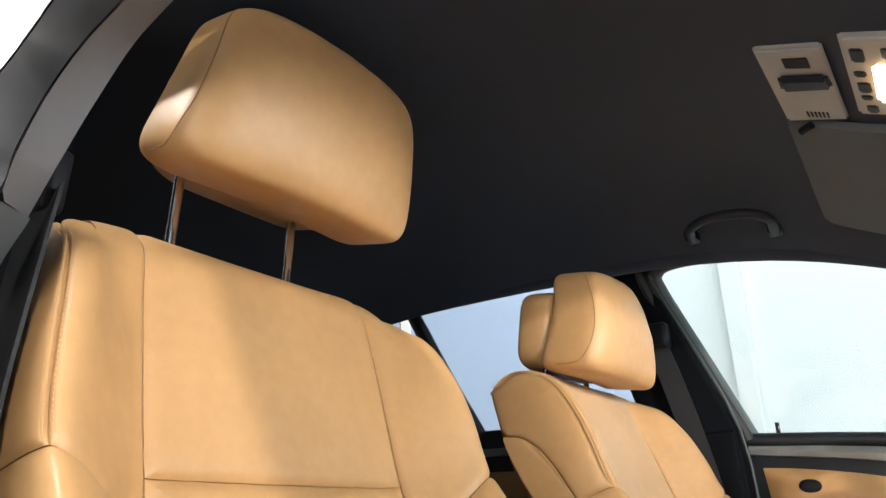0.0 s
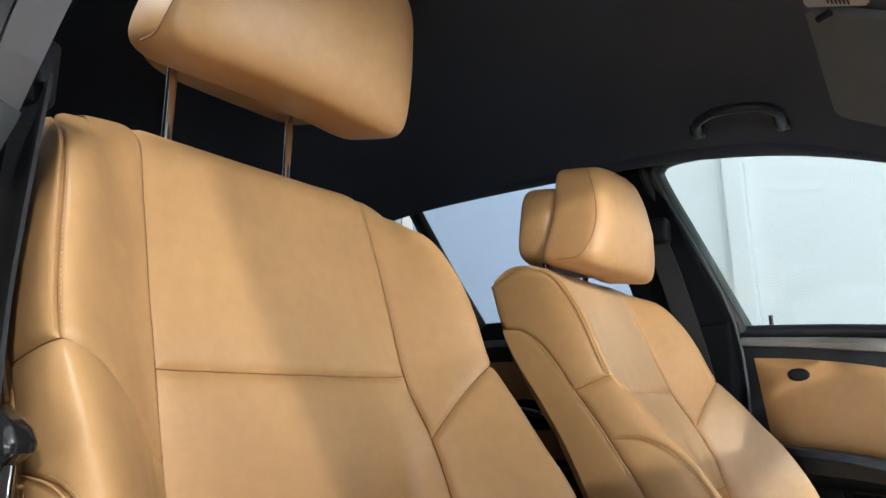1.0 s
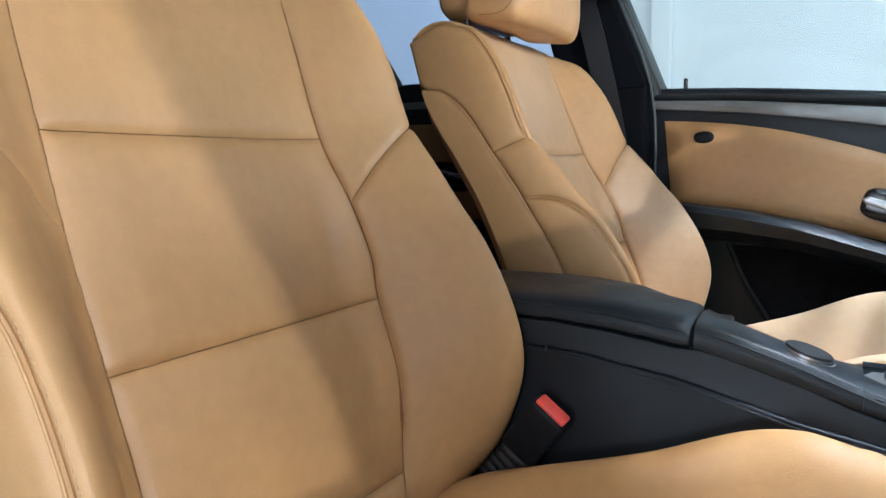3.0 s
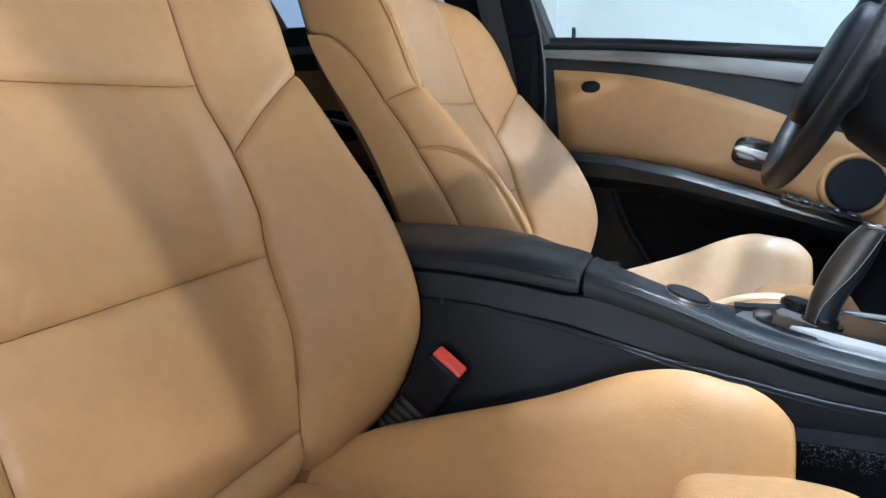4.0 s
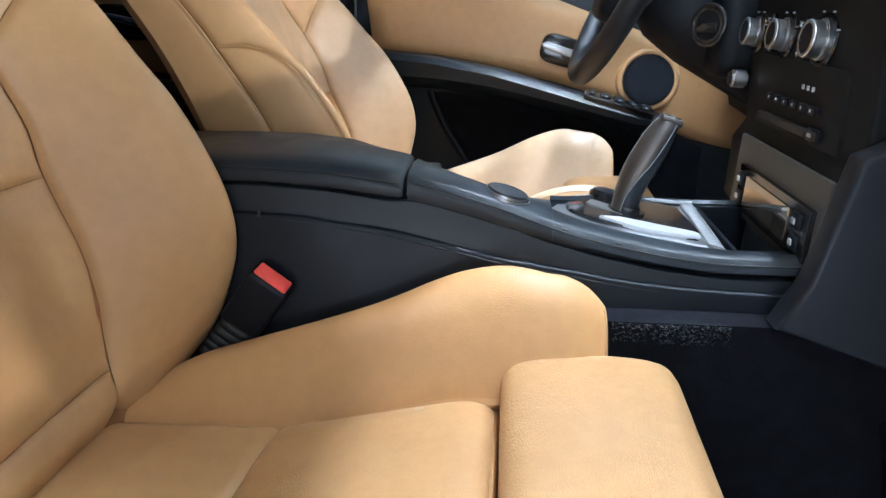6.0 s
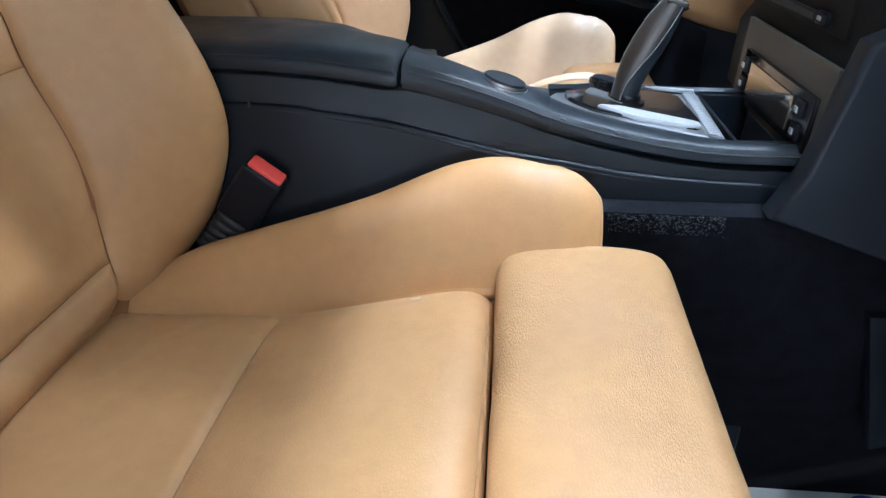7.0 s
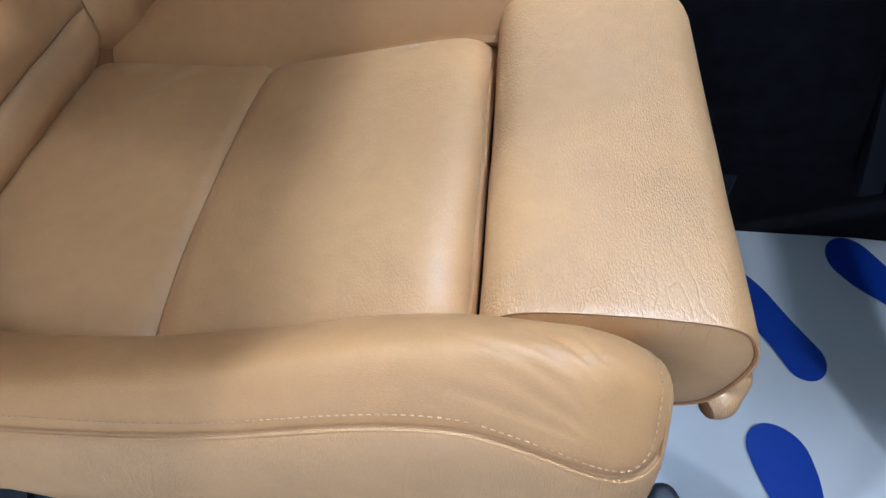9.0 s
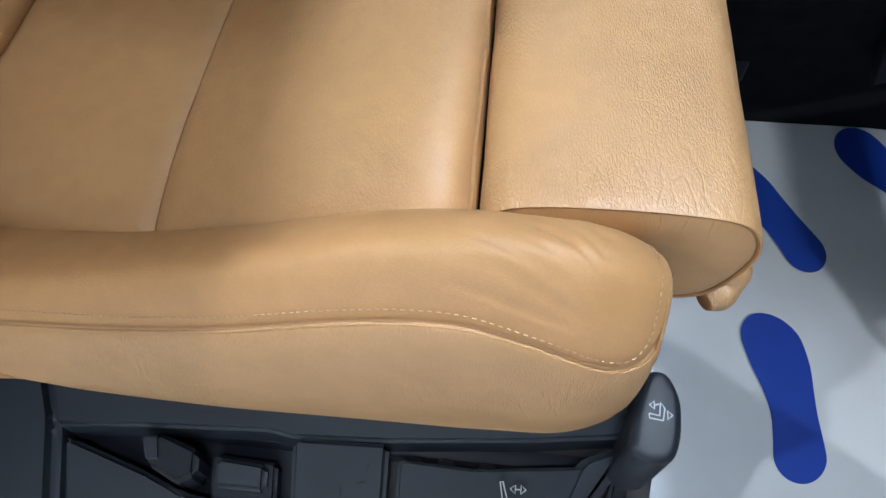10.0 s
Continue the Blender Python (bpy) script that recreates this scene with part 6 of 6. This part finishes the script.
me_tmp = grid([[p - Vector((0, 0, 0.003)) for p in r] for r in rows])
tmp = bpy.data.meshes.new("sheet_back")
me_tmp.to_mesh(tmp)
me_tmp.free()
sheet.from_mesh(tmp)
part("sheet", sheet, PAPER, mat_thing, "creased white paper")


def shoe(cx, cy, turn, length, flip):
    """A printed shoe sole lying on the paper: forefoot, waist and heel."""
    prof = [(0.0, 0.205), (0.2, 0.205), (0.34, 0.195), (0.48, 0.165), (0.62, 0.148), (0.75, 0.155), (0.86, 0.165), (1.0, 0.165)]
    rows = []
    for k in range(41):
        t = 0.5 - 0.5 * math.cos(math.pi * k / 40)
        w = max(0.003, table(prof, t)) * (math.sqrt(max(0.0, 1 - (1 - t / 0.2) ** 2)) if t < 0.2 else math.sqrt(max(0.0, 1 - ((t - 0.85) / 0.15) ** 2)) if t > 0.85 else 1)
        mid = flip * 0.05 * math.sin(t * math.pi)
        row = []
        for q in range(9):
            u, v = (t - 0.5) * length, (mid + 0.86 * w * (q / 4 - 1)) * length
            x = cx + u * math.cos(turn) - v * math.sin(turn)
            y = cy + u * math.sin(turn) + v * math.cos(turn)
            row.append(Vector((x, y, mat_z(x, y) + 0.0012)))
        rows.append(row)
    part("printed_shoe", grid(rows), BLUE_PRINT, mat_thing, "blue printed shoe shape")


shoe(0.733, -0.489, radians(-85), 0.196, 1)
shoe(0.747, -0.243, radians(-55), 0.200, 1)
shoe(0.937, -0.172, radians(-50), 0.200, -1)

# ---------------------------------------------------------------- seat base trim with its switches
base = thing("seat_base_trim", (0.25, -0.62, 0.0), "dark grey plastic seat base trim with adjuster switches", "seat trim")


def ledge_z(y):
    return 0.272 + (y + 0.64) * 0.95


def ledge(outline, lift, thick, bevel=0.003, steps=2):
    n = len(outline)
    bm = mesh_of([(x, y, ledge_z(y) + lift) for x, y in outline] + [(x, y, ledge_z(y) + lift - thick) for x, y in outline],
                 [tuple(range(n)), tuple(range(2 * n - 1, n - 1, -1))] + [(i, (i + 1) % n, n + (i + 1) % n, n + i) for i in range(n)])
    bmesh.ops.recalc_face_normals(bm, faces=bm.faces)
    if bevel:
        bmesh.ops.bevel(bm, geom=bm.edges[:], offset=bevel, segments=steps, affect="EDGES")
    return bm


part("rear_cover", ledge([(-0.12, -0.60), (0.086, -0.612), (0.089, -0.655), (0.088, -0.664), (0.078, -0.73), (-0.12, -0.73)], 0.0, 0.05, 0.008, 4), GREY_PLASTIC, base, "dark grey plastic cover")
part("upper_edge", ledge([(0.088, -0.60), (0.52, -0.60), (0.52, -0.634), (0.44, -0.643), (0.338, -0.651), (0.266, -0.654), (0.25, -0.6515), (0.15, -0.656), (0.088, -0.660)], 0.0, 0.03, 0.003, 3), GREY_PLASTIC, base, "dark grey plastic edge")
part("bridge", ledge([(0.267, -0.654), (0.337, -0.652), (0.334, -0.74), (0.263, -0.74)], 0.0012, 0.03, 0.004, 3), GREY_PLASTIC, base, "scuffed dark grey plastic bridge")
part("pocket_floor", ledge([(0.07, -0.64), (0.275, -0.64), (0.275, -0.75), (0.06, -0.75)], -0.036, 0.02, 0.002), PLASTIC, base, "black recess")
part("pocket_floor", ledge([(0.325, -0.63), (0.53, -0.63), (0.53, -0.75), (0.325, -0.75)], -0.036, 0.02, 0.002), RUBBER, base, "black recess")
part("wedge", ledge([(0.086, -0.664), (0.094, -0.664), (0.152, -0.680), (0.178, -0.690), (0.205, -0.693), (0.255, -0.694), (0.255, -0.74), (0.08, -0.74)], -0.012, 0.03, 0.005, 3), GREY_PLASTIC, base, "sloping grey recess floor")
knob = part("switch", ledge([(0.1555, -0.6605), (0.172, -0.659), (0.198, -0.667), (0.195, -0.682), (0.179, -0.688), (0.157, -0.678)], 0.003, 0.035, 0.004, 3), PLASTIC, base, "black faceted adjuster switch")
# paler plastic stands for the light on this facet
part("switch_lit_face", ledge([(0.1560, -0.6615), (0.1705, -0.6605), (0.1700, -0.676), (0.1575, -0.677)], 0.0055, 0.02, 0.0025, 3), GREY_PLASTIC, knob, "grey face painting the lit side of the switch")
part("switch", ledge([(0.207, -0.667), (0.246, -0.669), (0.244, -0.686), (0.203, -0.686)], -0.010, 0.03, 0.004, 3), GREY_PLASTIC, base, "flat grey adjuster switch")
part("switch_frame", ledge([(0.202, -0.664), (0.252, -0.666), (0.250, -0.695), (0.198, -0.694)], -0.018, 0.02, 0.003, 2), PLASTIC, base)
flap = part("flap", ledge(rounded([(0.3435, -0.6595), (0.40, -0.6610), (0.492, -0.652), (0.478, -0.675), (0.44, -0.74), (0.3435, -0.74)], 0.006), -0.001, 0.02, 0.003, 3), GREY_PLASTIC, base, "grey plastic seat lever plate")
part("lever_arm", ledge(rounded([(0.470, -0.651), (0.500, -0.640), (0.504, -0.646), (0.496, -0.660), (0.484, -0.675), (0.462, -0.74), (0.43, -0.74), (0.455, -0.690)], 0.008), 0.0035, 0.02, 0.006, 4), GREY_PLASTIC, base, "curved dark arm of the lever")
part("front_recess", ledge([(0.500, -0.648), (0.510, -0.646), (0.510, -0.74), (0.48, -0.74)], -0.016, 0.02, 0.003), PLASTIC, base)
for x in (0.349, 0.372, 0.402):
    part("bracket", ledge([(x, -0.6555), (x + 0.012, -0.6565), (x + 0.012, -0.6605), (x, -0.6595)], -0.010, 0.008, 0.001, 2), SMOKED, base, "bare metal bracket under the plate")
for x, y, w, a in ((0.322, -0.668, 0.010, 70), (0.318, -0.676, 0.006, 20), (0.303, -0.682, 0.008, 95)):
    part("scratch", box((-w / 2, -0.0003, 0), (w / 2, 0.0003, 0.0004), 0, 1, Matrix.Translation((x, y, ledge_z(y) + 0.0010)) @ Euler((radians(43.5), 0, 0)).to_matrix().to_4x4() @ Euler((0, 0, radians(a))).to_matrix().to_4x4()), PLASTIC, base, "dark scratch")


def icon(lines, parent, lift, z_of):
    for pts in lines:
        part("icon", tube([(x, y, z_of(x, y) + lift) for x, y in pts], 0.0005, 5, 1), WHITE_INK, parent, "white seat symbol")


icon([[(0.4195, -0.668), (0.4175, -0.668), (0.421, -0.6815), (0.434, -0.6815), (0.434, -0.679), (0.4235, -0.678), (0.4195, -0.668)],
      [(0.425, -0.6715), (0.4285, -0.669), (0.4285, -0.674), (0.425, -0.6715)], [(0.436, -0.6715), (0.4325, -0.669), (0.4325, -0.674), (0.436, -0.6715)], [(0.4285, -0.6715), (0.4325, -0.6715)]],
     flap, 0.0045, lambda x, y: ledge_z(y))
lev = part("lever", prism(rounded([(0.493, -0.648), (0.500, -0.618), (0.506, -0.604), (0.519, -0.604), (0.5265, -0.622), (0.525, -0.646), (0.519, -0.663), (0.503, -0.665), (0.490, -0.658)], 0.009, 5), "z", 0.24, 0.325, 0.006, 5), GREY_PLASTIC, base, "dark grey thigh support lever")
icon([[(0.5045, -0.634), (0.5045, -0.637), (0.513, -0.638), (0.5145, -0.630), (0.512, -0.6265), (0.511, -0.635), (0.5045, -0.634)],
      [(0.505, -0.6285), (0.508, -0.626), (0.508, -0.631), (0.505, -0.6285)], [(0.508, -0.6285), (0.511, -0.6275)], [(0.519, -0.634), (0.516, -0.6315), (0.516, -0.637), (0.519, -0.634)]],
     lev, 0.0003, lambda x, y: 0.325)
part("pan_side", box((-0.05, -0.655, 0.02), (0.50, -0.615, 0.235), 0.01, 2), PLASTIC, base, "black seat rail cover")
part("scuff", pillow((0.011, 0.005, 0.0010), 2.2, pose(0.311, -0.252, 0.3979, 0, 0, 25), 14, 8), LEATHER_GLARE_SCUFF, passenger, "small pale scuff mark on the cushion")
torn = [(0.556, -0.505, 0.350), (0.566, -0.514, 0.333), (0.571, -0.524, 0.317), (0.567, -0.533, 0.308), (0.555, -0.539, 0.304)]
flap = part("loose_flap", tube(torn, lambda t: 0.013 - 0.003 * t + 0.0012 * math.sin(t * 17.0), 14, 5), LEATHER_GRAINED, passenger, "loose tan leather flap under the thigh support")
part("hollow", pillow((0.006, 0.017, 0.015), 2.2, pose(0.5543, -0.5393, 0.3038, 0, 0, 32), 16, 10), LEATHER_DARK, flap, "dark hollow end of the flap")
for y in (-0.55, -0.22):
    part("rail", box((-0.20, y - 0.02, 0.0), (0.42, y + 0.02, 0.21), 0.006, 2), PLASTIC, passenger, "black seat rail")
for y in (0.21, 0.53):
    part("rail", box((-0.10, y - 0.02, 0.0), (0.52, y + 0.02, 0.21), 0.006, 2), PLASTIC, driver, "black seat rail")
